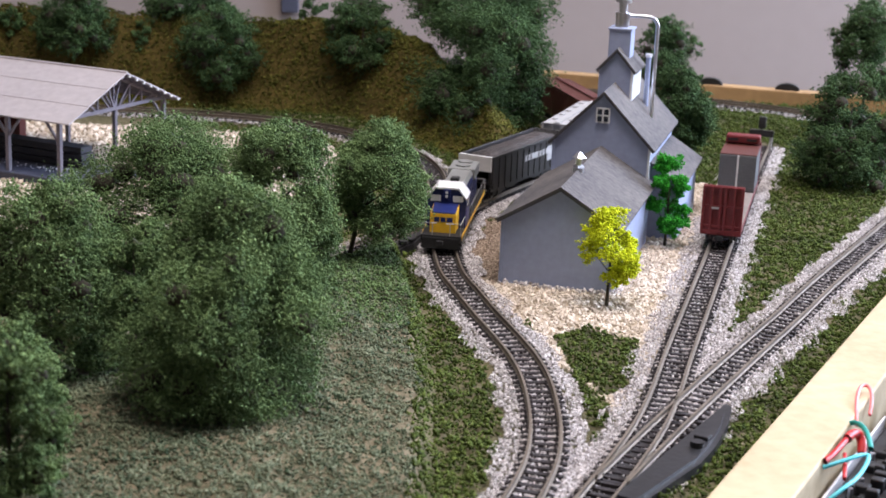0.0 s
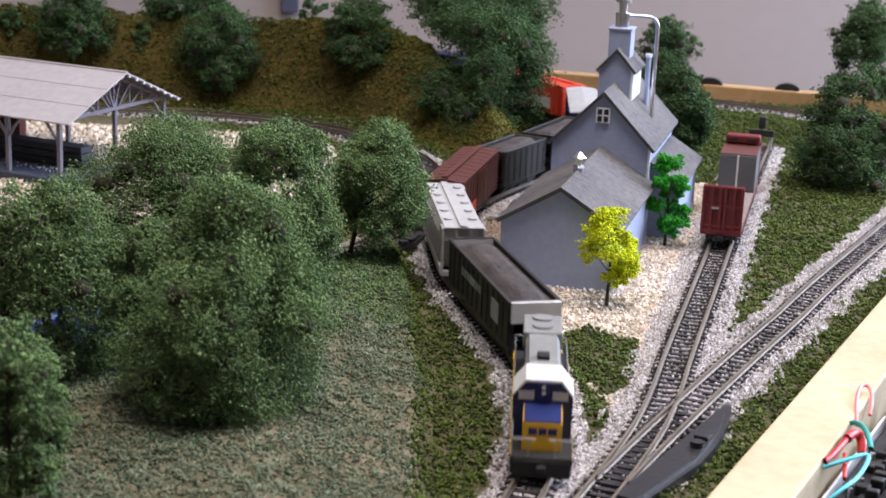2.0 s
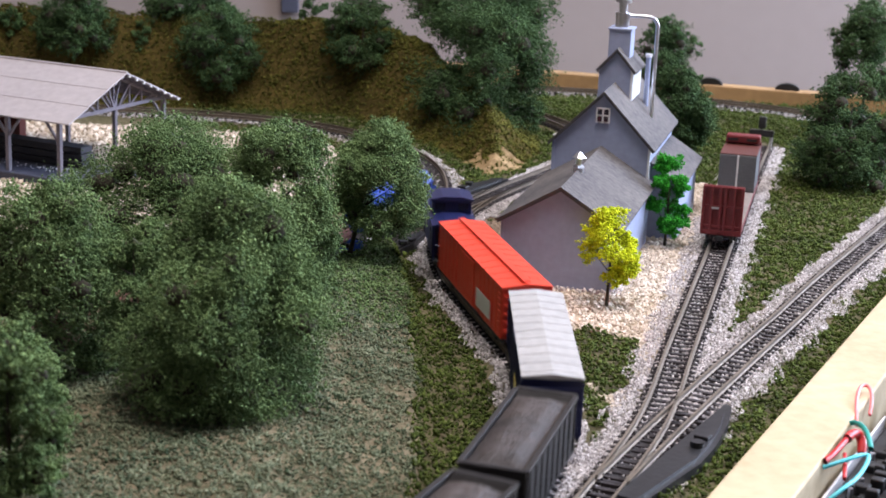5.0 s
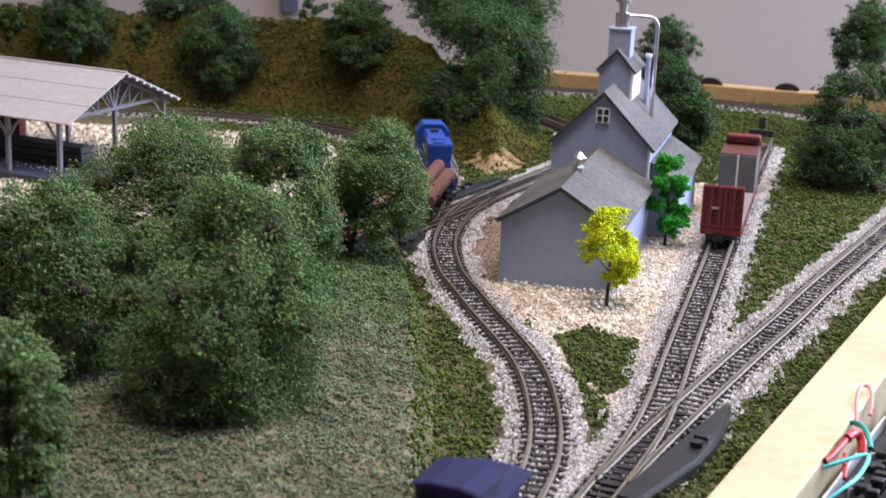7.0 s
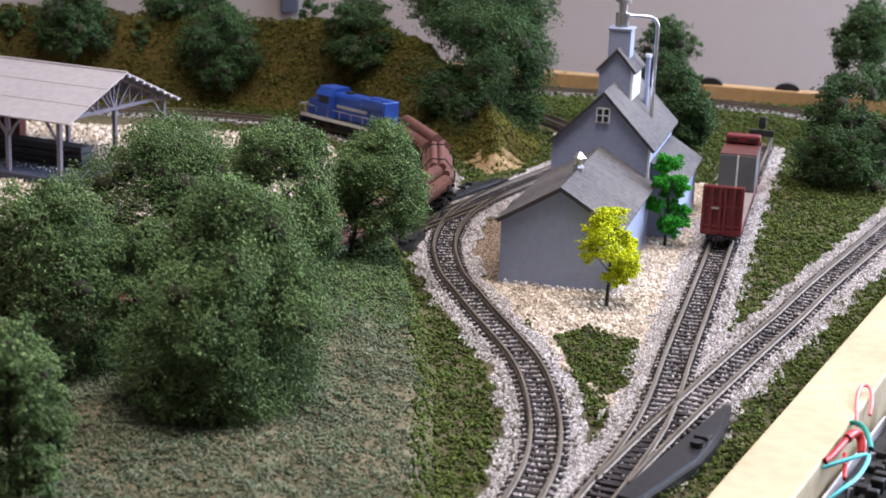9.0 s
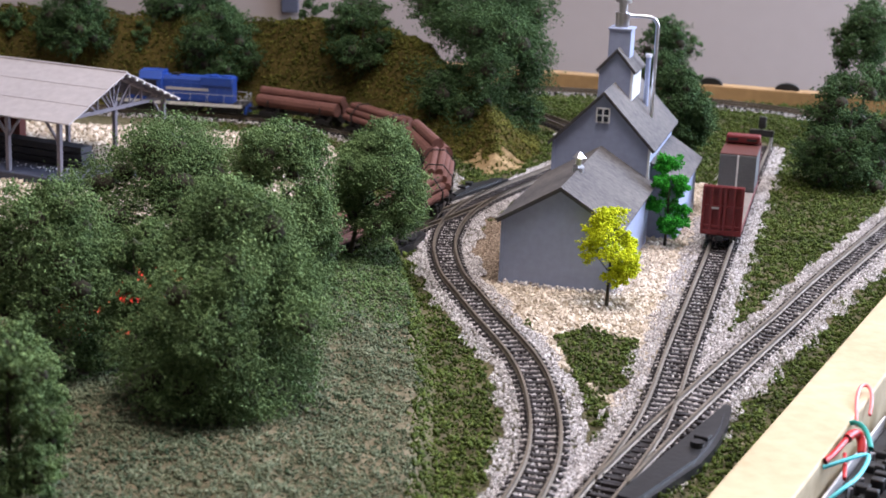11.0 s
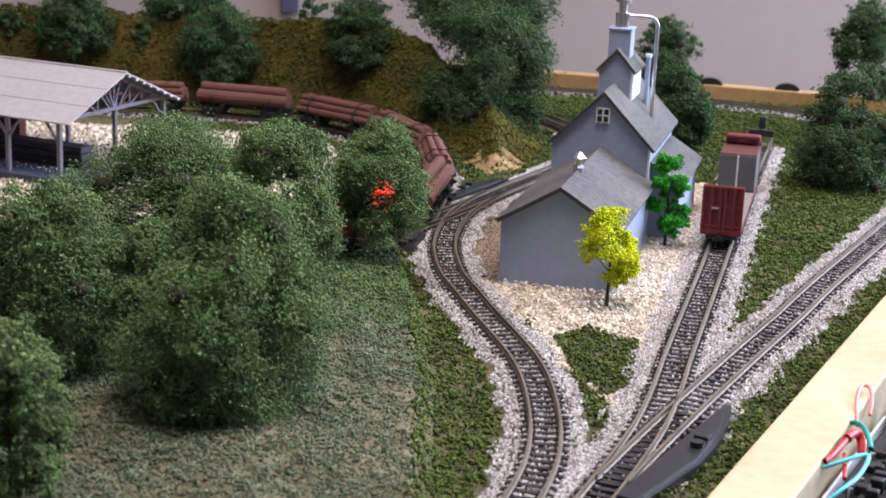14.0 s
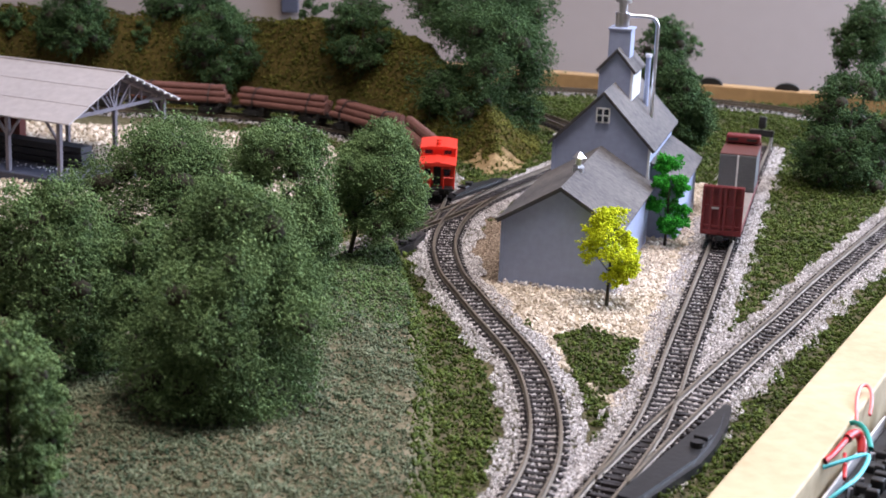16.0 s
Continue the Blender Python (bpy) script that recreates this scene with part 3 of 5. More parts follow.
def elevator():
    t = thing("grain_elevator", at(49.2, 666.8, -4.2, -14.7), "grey clapboard grain elevator with stepped gables and metal pipes", "building")
    G, R, W = M["grey_wall"], M["grey_roof"], M["white_trim"]

    def block(name, w, d0, d1, eave, apex, z0, over, x0=0.0):
        o = part(name, gable(B(), w, d0, d1, eave, apex, z0, x0), G, t)
        k = (apex - eave) / (w / 2)
        bm = clapboards(B(), x0 - w / 2, x0 + w / 2, d0, z0, apex - 1, 1.5,
                        lambda z: (x0 - w / 2, x0 + w / 2) if z < eave else (x0 - (apex - z) / k, x0 + (apex - z) / k))
        part("siding", bm, G, o)
        for s in (-1, 1):
            part("roof", roof_slab(w, d0 - over, d1 + over, eave, apex, over + 0.6, 0.8, s, x0), R, t, "weathered dark grey roof sheet")
            part("corner_board", box(B(), x0 + s * w / 2 - 0.6, x0 + s * w / 2 + 0.5, d0 - 0.55, d0 + 0.6, z0, eave - 0.6), W if s > 0 else G, o)
            part("barge_board", prism(B(), [(x0, apex - 1.2), (x0 + s * (w / 2 + over), eave - k * over - 1.2), (x0 + s * (w / 2 + over), eave - k * over + 0.2), (x0, apex + 0.2)],
                                      d0 - over + 0.2, d0 - over + 0.7, "y"), M["trim_dark"], o)
        return o

    block("front_shed", 49.6, 0, 97, 29.3, 44.3, 0, 2.2)
    block("main_house", 46.5, 97, 180.7, 47.0, 70.8, 0, 2.2)
    block("cupola", 15.8, 127, 154.8, 78.8, 87.4, 56, 1.6, 0.1)
    part("tower", box(B(), -5.6, 5.2, 133, 146, 82, 96.4, 0.2), G, t)
    part("tower_cap", box(B(), -6.2, 5.8, 132.4, 146.6, 96.4, 97.4, 0.2), G, t)
    # white sheet over the cupola's grey right wall: window light put into the colour
    part("lit_side", box(B(), 8.05, 8.6, 128, 154, 60, 78.0), W, t, "grey side wall whitened to show the window light on it")
    part("eave_board", box(B(), 23.3, 23.9, 97.5, 180, 42.5, 46.6), W, t)
    win = part("window", box(B(), -3.4, 3.3, 95.9, 96.6, 56.2, 63.6), W, t, "white-framed four-pane window")
    for a in (-2.6, 0.5):
        for b in (57.0, 60.4):
            part("pane", box(B(), a, a + 2.1, 95.6, 96.0, b, b + 2.5), M["pane"], win)
    part("lean_to", prism(B(), [(23.3, 0), (38, 0), (38, 27), (23.3, 36.5)], 106, 177, "y"), G, t)
    part("lean_to_roof", prism(B(), [(23.3, 37.2), (40.5, 26.6), (40.5, 27.5), (23.3, 38.2)], 103, 180, "y"), R, t, "weathered dark grey roof sheet")
    bm = B()
    box(bm, -2.2, 2.2, 35.6, 40.4, 42.2, 46.0, 0.2)
    rod(bm, (0, 38, 46.0), (0, 38, 47.4), 3.0, 4, 1.6)
    rod(bm, (0, 38, 47.2), (0, 38, 50.6), 1.5, 10)
    rod(bm, (0, 38, 50.4), (0, 38, 52.8), 3.1, 8, 0.8)
    part("roof_vent", bm, M["metal"], t, "small bare metal ridge vent")
    bm = B()
    rod(bm, (-0.3, 139, 97.4), (-0.3, 139, 104.4), 3.4, 18)
    rod(bm, (-0.3, 139, 103.0), (-0.3, 139, 104.6), 3.7, 18)
    rod(bm, (-0.3, 139, 104.4), (-0.3, 139, 110), 2.1, 14)
    rod(bm, (-0.3, 139, 109.6), (-0.3, 139, 111.4), 4.0, 14)
    rod(bm, (-0.3, 139, 111.4), (-0.3, 139, 115), 2.3, 14, 3.6)
    part("cyclone", bm, M["metal"], t, "shiny metal dust cyclone")
    bm = B()
    pts = [(3.0, 139, 103.4), (12.3, 139, 103.4)] + [(12.3 + 5 * math.sin(a), 139, 98.4 + 5 * math.cos(a)) for a in np.linspace(0.2, math.pi / 2, 7)] + [(17.3, 139, 52.5)]
    for a, b in zip(pts[:-1], pts[1:]):
        rod(bm, a, b, 0.95, 10)
    part("down_pipe", bm, M["metal"], t, "bent metal pipe")
    part("flue", rod(B(), (12.9, 147, 55), (12.9, 147, 82.4), 1.3, 10), G, t)
    part("flue_cap", rod(B(), (12.9, 147, 82.4), (12.9, 147, 84.0), 1.8, 10), W, t)
    rng = np.random.default_rng(5)
    n = 150
    p = np.c_[rng.uniform(-25, 26, n), rng.uniform(-2.6, 0.3, n), rng.uniform(-0.4, 1.2, n)]
    q = np.c_[rng.uniform(25, 28, 60), rng.uniform(0, 94, 60), rng.uniform(-0.6, 1.0, 60)]
    v, f = pieces(rng, np.vstack([p, q]), rng.uniform(0.7, 1.5, n + 60), "stone")
    tagged(mesh_np("footing_stones", v, f, M["ballast"], t), kind="stuff")
    return t


def open_shed():
    t = thing("lumber_shed", at(-200.7, 818.0, -4.2, -24.7), "open-sided lumber shed with grey sheet roof and trusses", "building")
    # local: x along the ridge (negative is away from the gable), y towards the back
    Wd, E0, AP, GAP = 92.5, 34.8, 53.4, 33.6
    F, R = M["shed_frame"], M["shed_roof"]
    for row, y in (("front", 0), ("back", Wd)):
        for i in range(5):
            x = -i * GAP
            p = part("post", box(B(), x - 1.1, x + 1.1, y - 1.1, y + 1.1, 0, E0), F, t)
            bm = B()
            beam(bm, (x - 1, y, E0 - 11), (x - 9, y, E0 - 0.5), 1.2, 1.2)
            if i:
                beam(bm, (x + 1, y, E0 - 11), (x + 9, y, E0 - 0.5), 1.2, 1.2)
            part("brace", bm, F, p)
    for i in range(5):
        x = -i * GAP
        bm = B()
        k = (AP - E0) / (Wd / 2)
        beam(bm, (x, 0, E0), (x, Wd, E0), 1.5, 1.9)
        for s in (0, Wd):
            beam(bm, (x, s, E0), (x, Wd / 2, AP - 1), 1.3, 1.6)
        for j, y in enumerate((10, 21, 32, Wd / 2, Wd - 32, Wd - 21, Wd - 10)):
            zt = E0 + k * min(y, Wd - y) - 1
            beam(bm, (x, y, E0), (x, y, zt), 0.8, 0.8)
            y2 = y + (10.8 if y < Wd / 2 else -10.8)
            if y != Wd / 2:
                beam(bm, (x, y2, E0), (x, y, zt), 0.8, 0.8)
        beam(bm, (x, Wd / 2, E0), (x, Wd / 2 - 6, AP - 4), 0.9, 0.9)
        beam(bm, (x, Wd / 2, E0), (x, Wd / 2 + 6, AP - 4), 0.9, 0.9)
        part("truss", bm, F, t)
    k = (AP - E0) / (Wd / 2)
    for s in (-1, 1):
        for j in range(3):
            y0, y1 = j * 16.5, (j + 1) * 16.5 + 0.6
            a, b = Wd / 2 + s * y0, Wd / 2 + s * y1
            zt = lambda q: AP + 1.2 - k * q - 0.25 * j
            part("roof_sheet", prism(B(), [(a, zt(y0)), (b, zt(y1)), (b, zt(y1) + 0.7), (a, zt(y0) + 0.7)], -190, 9.2, "x"), R, t)
        for j in range(8):
            y = Wd / 2 + s * (2 + j * 6.5)
            z = AP - k * (2 + j * 6.5)
            part("purlin", box(B(), -185, 8.4, y - 0.6, y + 0.6, z - 0.3, z + 0.9), F, t)
            if s > 0:
                part("purlin_end", box(B(), 8.4, 9.6, y - 0.5, y + 0.5, z - 0.2, z + 0.8), M["white_trim"], t, "bare white purlin end")
    part("ridge_cap", rod(B(), (-190, Wd / 2, AP + 1.8), (9.2, Wd / 2, AP + 1.8), 0.9, 6), R, t)
    # what stands under the roof
    m = t.matrix_world
    slab = thing("loading_slab", m, "low dark blue-grey slab under the shed", "platform")
    part("slab", box(B(), -150, 20, -4, 40, 0, 4.5, 0.5), M["slab"], slab)
    rng = np.random.default_rng(3)
    v, f = pieces(rng, np.c_[rng.uniform(-60, 0, 70), rng.uniform(9, 20, 70), np.full(70, 4.6)], rng.uniform(0.3, 0.8, 70), "stone")
    tagged(mesh_np("chips", v, f, M["white_trim"], slab), kind="stuff")
    st = thing("lumber_stack", m, "long stack of dark boards on the slab", "lumber")
    for z in (4.5, 8.2, 11.9):
        part("board", box(B(), -150, -2 - z * 0.4, 22 + z * 0.35, 36, z, z + 3.4, 0.2), M["lumber"], st)
    rd = thing("red_crate", m, "dark red wooden crate wall under the shed", "crate")
    part("panel", box(B(), -170, -91, 78, 84, 0, 29, 0.3), M["brickred"], rd)
    for x in range(-168, -93, 6):
        part("batten", box(B(), x, x + 1.2, 77.2, 78, 0, 29), M["brickred"], rd)
    return t


def switch_machine(x, y, rz, out, label, top=3.2):
    t = thing("switch_machine", at(x, y, -4.0, rz), label, "track switch", "switch machines")
    part("housing", prism(B(), out, 0, top, "z"), M["black"], t)
    c = [(u * 0.8, v * 0.72 - 1.4) for u, v in out]
    part("cover", prism(B(), c, top, top + 0.9, "z"), M["black"], t)
    part("lever", box(B(), 8, 12, -8.4, -3.5, top + 0.9, top + 2.2, 0.3), M["black"], t)
    part("knob", rod(B(), (2, -7, top + 0.9), (2, -7, top + 2.8), 2.2, 14), M["black"], t)
    return t


# ---- rolling stock. Each car: x forward, z from the rail top ----
def bogie(parent, x, wheelbase=11.0, side=M["c_dark"], drop=0.0):
    em = new("bogie")
    em.parent = parent
    em.matrix_basis = at(x, 0, 0)
    bm = B()
    for s in (-1, 1):
        box(bm, -wheelbase / 2 - 3, wheelbase / 2 + 3, s * 6.4 - 0.7, s * 6.4 + 0.7, 1.8, 4.6, 0.4)
        box(bm, -3, 3, s * 6.6 - 0.9, s * 6.6 + 0.9, 1.4, 5.2, 0.4)
    box(bm, -2, 2, -6.4, 6.4, 3.0, 5.6)
    part("side_frame", bm, side, em)
    for k in (-wheelbase / 2, wheelbase / 2):
        bm = B()
        for s in (-1, 1):
            rod(bm, (k, s * 4.2, 2.75), (k, s * 5.6, 2.75), 2.75, 14)
            rod(bm, (k, s * 4.0, 2.75), (k, s * 4.4, 2.75), 3.3, 14)
        rod(bm, (k, -4.2, 2.75), (k, 4.2, 2.75), 0.6, 6)
        part("wheelset", bm, M["wheel"], em)
    return em


def car(name, length, label, category, wb=11.0, group=""):
    t = thing(name, at(0, 0), label, category, group)
    t["half"] = length / 2
    d = length / 2 - (15 if wb > 10 else 12)
    t["truck"] = d
    for s in (-1, 1):
        bogie(t, s * d, wb)
    for s in (-1, 1):
        bm = B()
        box(bm, s * (length / 2), s * (length / 2 + 3.2), -0.8, 0.8, 3.8, 5.2)
        box(bm, s * (length / 2 + 2.0), s * (length / 2 + 3.6), -1.5, 1.5, 3.4, 5.6, 0.2)
        part("coupler", bm, M["c_dark"], t)
    return t


def diesel(length, paint, roof, nose, sill, label, white_front=False, sloped=True):
    t = car("diesel_locomotive", length, label, "locomotive", 14.0)
    h = length / 2
    part("frame", box(B(), -h, h, -9.2, 9.2, 5.0, 7.4, 0.3), M["c_dark"], t)
    for s in (-1, 1):
        part("sill_stripe", box(B(), -h + 2, h - 2, s * 9.25 - 0.1, s * 9.25 + 0.1, 5.6, 7.6), sill, t)
    part("fuel_tank", box(B(), -13, 13, -7.5, 7.5, 1.6, 5.0, 0.8), M["c_dark"], t)
    # pilots
    for s in (-1, 1):
        part("pilot", box(B(), s * (h - 1.2), s * (h + 0.4), -8.6, 8.6, 1.2, 6.4, 0.2), M["c_dark"] if paint is not M["c_loco"] else paint, t)
    # long hood
    hood = part("hood", prism(B(), [(-5.6, 7.4), (5.6, 7.4), (5.6, 21.6), (4.4, 23.2), (-4.4, 23.2), (-5.6, 21.6)], -h + 9, h - 30), paint, t)
    part("hood_top", prism(B(), [(-5.7, 21.5), (5.7, 21.5), (4.5, 23.4), (-4.5, 23.4)], -h + 8.8, h - 30), roof, t)
    for x in np.arange(-h + 14, h - 34, 5.5):
        for s in (-1, 1):
            part("door_panel", box(B(), x, x + 4.6, s * 5.7 - 0.15, s * 5.7 + 0.15, 8.6, 19.5), paint, hood)
    part("radiator", box(B(), -h + 9.5, -h + 30, -6.6, 6.6, 18.2, 23.9, 0.5), roof, t)
    for x in (-h + 14, -h + 23):
        part("fan", rod(B(), (x, 0, 23.9), (x, 0, 24.6), 3.6, 14), roof, t)
    part("exhaust", box(B(), 2, 7, -2, 2, 23.3, 24.8, 0.3), M["c_dark"], t)
    # cab
    c0, c1 = h - 31, h - 17
    part("cab", prism(B(), [(-9.0, 7.4), (9.0, 7.4), (9.0, 21.2), (5.4, 25.4), (-5.4, 25.4), (-9.0, 21.2)], c0, c1), paint, t)
    part("cab_roof", prism(B(), [(-9.3, 21.2), (-9.0, 20.8), (-5.3, 25.2), (5.3, 25.2), (9.0, 20.8), (9.3, 21.2), (5.5, 26.0), (-5.5, 26.0)], c0 - 0.3, c1 + 0.8),
         M["c_white"] if white_front else roof, t)
    for s in (-1, 1):
        part("cab_window", box(B(), c1 - 0.2, c1 + 0.15, s * 5.2 - 2.4, s * 5.2 + 2.4, 19.4, 22.2), M["c_white"] if white_front else M["pane"], t)
        part("side_window", box(B(), c0 + 3, c1 - 2.5, s * 9.05 - 0.1, s * 9.05 + 0.1, 16.5, 20.6), M["pane"], t)
    part("headlight_box", box(B(), c1 + 0.1, c1 + 1.6, -1.6, 1.6, 21.2, 25.4, 0.3), paint, t)
    for z in (22.2, 24.0):
        part("headlight", rod(B(), (c1 + 1.6, 0, z), (c1 + 1.9, 0, z), 0.65, 10), M["c_white"], t)
    # short nose
    n1 = h - 5.5
    part("nose", prism(B(), [(c1, 7.4), (n1, 7.4), (n1, 16.2), (c1, 18.2)], -5.9, 5.9, "y"), nose, t)
    part("nose_top", prism(B(), [(c1, 18.25), (n1 - 0.2, 16.25), (n1 - 0.2, 16.7), (c1, 18.7)], -5.6, 5.6, "y"), paint, t)
    bars = [(-4.2, -1.6), (-1.1, 1.2), (1.7, 4.4)]
    if white_front:
        for a, b in bars:
            part("emblem", box(B(), n1, n1 + 0.12, a, b, 12.4, 14.6), M["c_navy"], t)
    else:
        for s in (-1, 1):
            part("flash", box(B(), -18, 10, s * 5.95 - 0.1, s * 5.95 + 0.1, 14.6, 16.4), M["c_ltgrey"], t, "pale lettering bar")
    # handrails
    for s in (-1, 1):
        bm = B()
        for x in np.arange(-h + 3, h - 2, 11.0):
            rod(bm, (x, s * 8.9, 7.4), (x, s * 8.9, 13.2), 0.2, 5)
        rod(bm, (-h + 3, s * 8.9, 13.2), (c0 - 1, s * 8.9, 13.2), 0.2, 5)
        rod(bm, (c1 + 2, s * 8.9, 13.2), (h - 1, s * 8.9, 13.2), 0.2, 5)
        part("handrail", bm, M["c_grey"] if white_front else M["c_ltgrey"], t)
        for e in (-1, 1):
            bm = B()
            for y in (8.9, 4.0):
                rod(bm, (e * (h - 0.4), s * y, 6.6), (e * (h - 0.4), s * y, 13.0), 0.2, 5)
            rod(bm, (e * (h - 0.4), s * 8.9, 13.0), (e * (h - 0.4), s * 2, 13.0), 0.2, 5)
            part("end_rail", bm, M["c_ltgrey"], t)
            st = B()
            for z in (1.6, 3.8):
                box(st, e * (h - 4.5), e * (h - 0.6), s * 7.2, s * 9.2, z, z + 0.5)
            part("step", st, M["c_dark"], t)
    return t


def open_hopper(length, white_end, label):
    t = car("coal_hopper", length, label, "hopper car", group="black coal hoppers")
    h = length / 2
    K = M["c_black"]
    for s in (-1, 1):
        side = part("side", box(B(), -h + 1, h - 1, s * 9.3 - 0.35, s * 9.3 + 0.35, 6.5, 22.5), K, t)
        for x in np.arange(-h + 3, h - 2, 7.2):
            part("rib", box(B(), x, x + 1.0, s * 9.8 - 0.25, s * 9.8 + 0.25, 6.5, 22.0), K, side)
        part("top_rail", box(B(), -h + 0.8, h - 0.8, s * 9.3 - 0.8, s * 9.3 + 0.8, 22.2, 23.4, 0.2), K, t)
        part("side_sill", box(B(), -h, h, s * 9.2 - 0.5, s * 9.2 + 0.5, 5.2, 7.0), K, t)
        for e, n in ((-12, 5), (2, 4)):
            for j in range(n):
                if white_end:
                    part("lettering", box(B(), e + j * 4 - 10, e + j * 4 - 7.6, s * 10.1, s * 10.2, 15, 18.2), M["c_ltgrey"], side)
        part("emblem", box(B(), h - 24 if s < 0 else -h + 14, h - 14 if s < 0 else -h + 24, s * 10.1 - 0.05, s * 10.1 + 0.05, 11, 19), M["c_ltgrey"], side) if white_end else None
    for s in (-1, 1):
        part("end_sheet", prism(B(), [(s * (h - 1), 23.2), (s * (h - 1), 19.5), (s * (h - 13), 8), (s * (h - 14), 9), (s * (h - 2), 23.2)], -9.0, 9.0, "y"), K, t)
        part("end_beam", box(B(), s * (h - 1.5), s * (h + 0.3), -9.3, 9.3, 15.8 if white_end and s > 0 else 21.6, 23.5), M["c_white"] if white_end and s > 0 else K, t)
        bm = B()
        for y in (-8.6, 8.6):
            box(bm, s * (h - 1.4), s * (h - 0.4), y - 0.6, y + 0.6, 6, 20)
        part("end_post", bm, K, t)
    part("under_hopper", prism(B(), [(-h + 15, 9), (h - 15, 9), (h - 26, 2.6), (h - 34, 2.6), (0, 8), (-h + 34, 2.6), (-h + 26, 2.6)], -7, 7, "y"), K, t)
    part("floor", box(B(), -h + 2, h - 2, -9, 9, 8.4, 9.0), K, t)
    # heaped load
    n, m_ = 26, 10
    v, f = [], []
    for i in range(n + 1):
        for j in range(m_ + 1):
            x, y = -h + 2 + (2 * h - 4) * i / n, -8.9 + 17.8 * j / m_
            e = min(1, min(i, n - i) / 3) * min(1, min(j, m_ - j) / 3)
            v.append((x, y, 21.2 + 2.6 * e + 0.7 * noise.noise((x / 3, y / 3, length))))
    for i in range(n):
        for j in range(m_):
            a = i * (m_ + 1) + j
            f.append((a, a + m_ + 1, a + m_ + 2, a + 1))
    tagged(mesh_np("load", np.array(v), np.array(f), M["coal"], t, True), "heaped black coal load")
    return t


def boxcar(length, paint, roof, label, ends=None, patch=None, ribs=True, top=26.5):
    t = car("boxcar", length, label, "boxcar")
    h = length / 2
    body = part("body", box(B(), -h, h, -9.4, 9.4, 5.6, top - 1.6, 0.25), paint, t)
    part("roof", prism(B(), [(-9.8, top - 1.7), (9.8, top - 1.7), (9.8, top - 1.1), (0, top), (-9.8, top - 1.1)], -h - 0.4, h + 0.4), roof, t)
    for x in np.arange(-h + 6, h - 2, 8.2):
        part("roof_rib", prism(B(), [(-9.7, top - 1.1), (0, top), (9.7, top - 1.1), (9.7, top - 0.96), (0, top + 0.14), (-9.7, top - 0.96)], x, x + 0.7), roof, t)
    if ribs:
        part("running_board", box(B(), -h + 1, h - 1, -1.3, 1.3, top + 0.5, top + 0.9), roof, t)
    for s in (-1, 1):
        for x in np.arange(-h + 1, h, 6.0):
            if abs(x) > 12:
                part("side_rib", box(B(), x, x + 0.6, s * 9.4 - 0.25, s * 9.4 + 0.25, 6.2, top - 2), paint, body)
        d = part("door", box(B(), -10, 10, s * 9.75 - 0.2, s * 9.75 + 0.2, 6.4, top - 2.6), paint, t)
        for x in (-6, -2, 2, 6):
            part("door_rib", box(B(), x, x + 0.6, s * 10.0 - 0.12, s * 10.0 + 0.12, 6.8, top - 3.2), paint, d)
        part("door_track", box(B(), -12, 20, s * 9.9 - 0.3, s * 9.9 + 0.3, 5.4, 6.2), M["c_dark"], t)
        part("sill", box(B(), -h, h, s * 8.6 - 0.4, s * 8.6 + 0.4, 4.4, 5.6), M["c_dark"], t)
        for z in np.arange(8, top - 3, 3.2):
            part("end_rib", box(B(), s * h, s * (h + 0.55), -8.6, 8.6, z, z + 1.3, 0.2), ends or paint, t)
        lad = B()
        for z in np.arange(7, top - 2, 2.2):
            box(lad, s * (h - 4.4), s * (h - 0.8), -9.9, -9.6, z, z + 0.35)
            box(lad, s * (h - 4.4), s * (h - 0.8), 9.6, 9.9, z, z + 0.35)
        part("ladder", lad, paint, t)
        if ends:
            part("end_sheet", box(B(), s * h, s * (h + 0.3), -9.3, 9.3, 6, top - 2), ends, t)
        if patch:
            colour, x0, x1, z0, z1 = patch
            part("emblem", box(B(), x0, x1, s * 10.15 - 0.08, s * 10.15 + 0.08, z0, z1), colour, t)
    part("underframe", box(B(), -h + 2, h - 2, -3, 3, 3.4, 5.8), M["c_dark"], t)
    return t


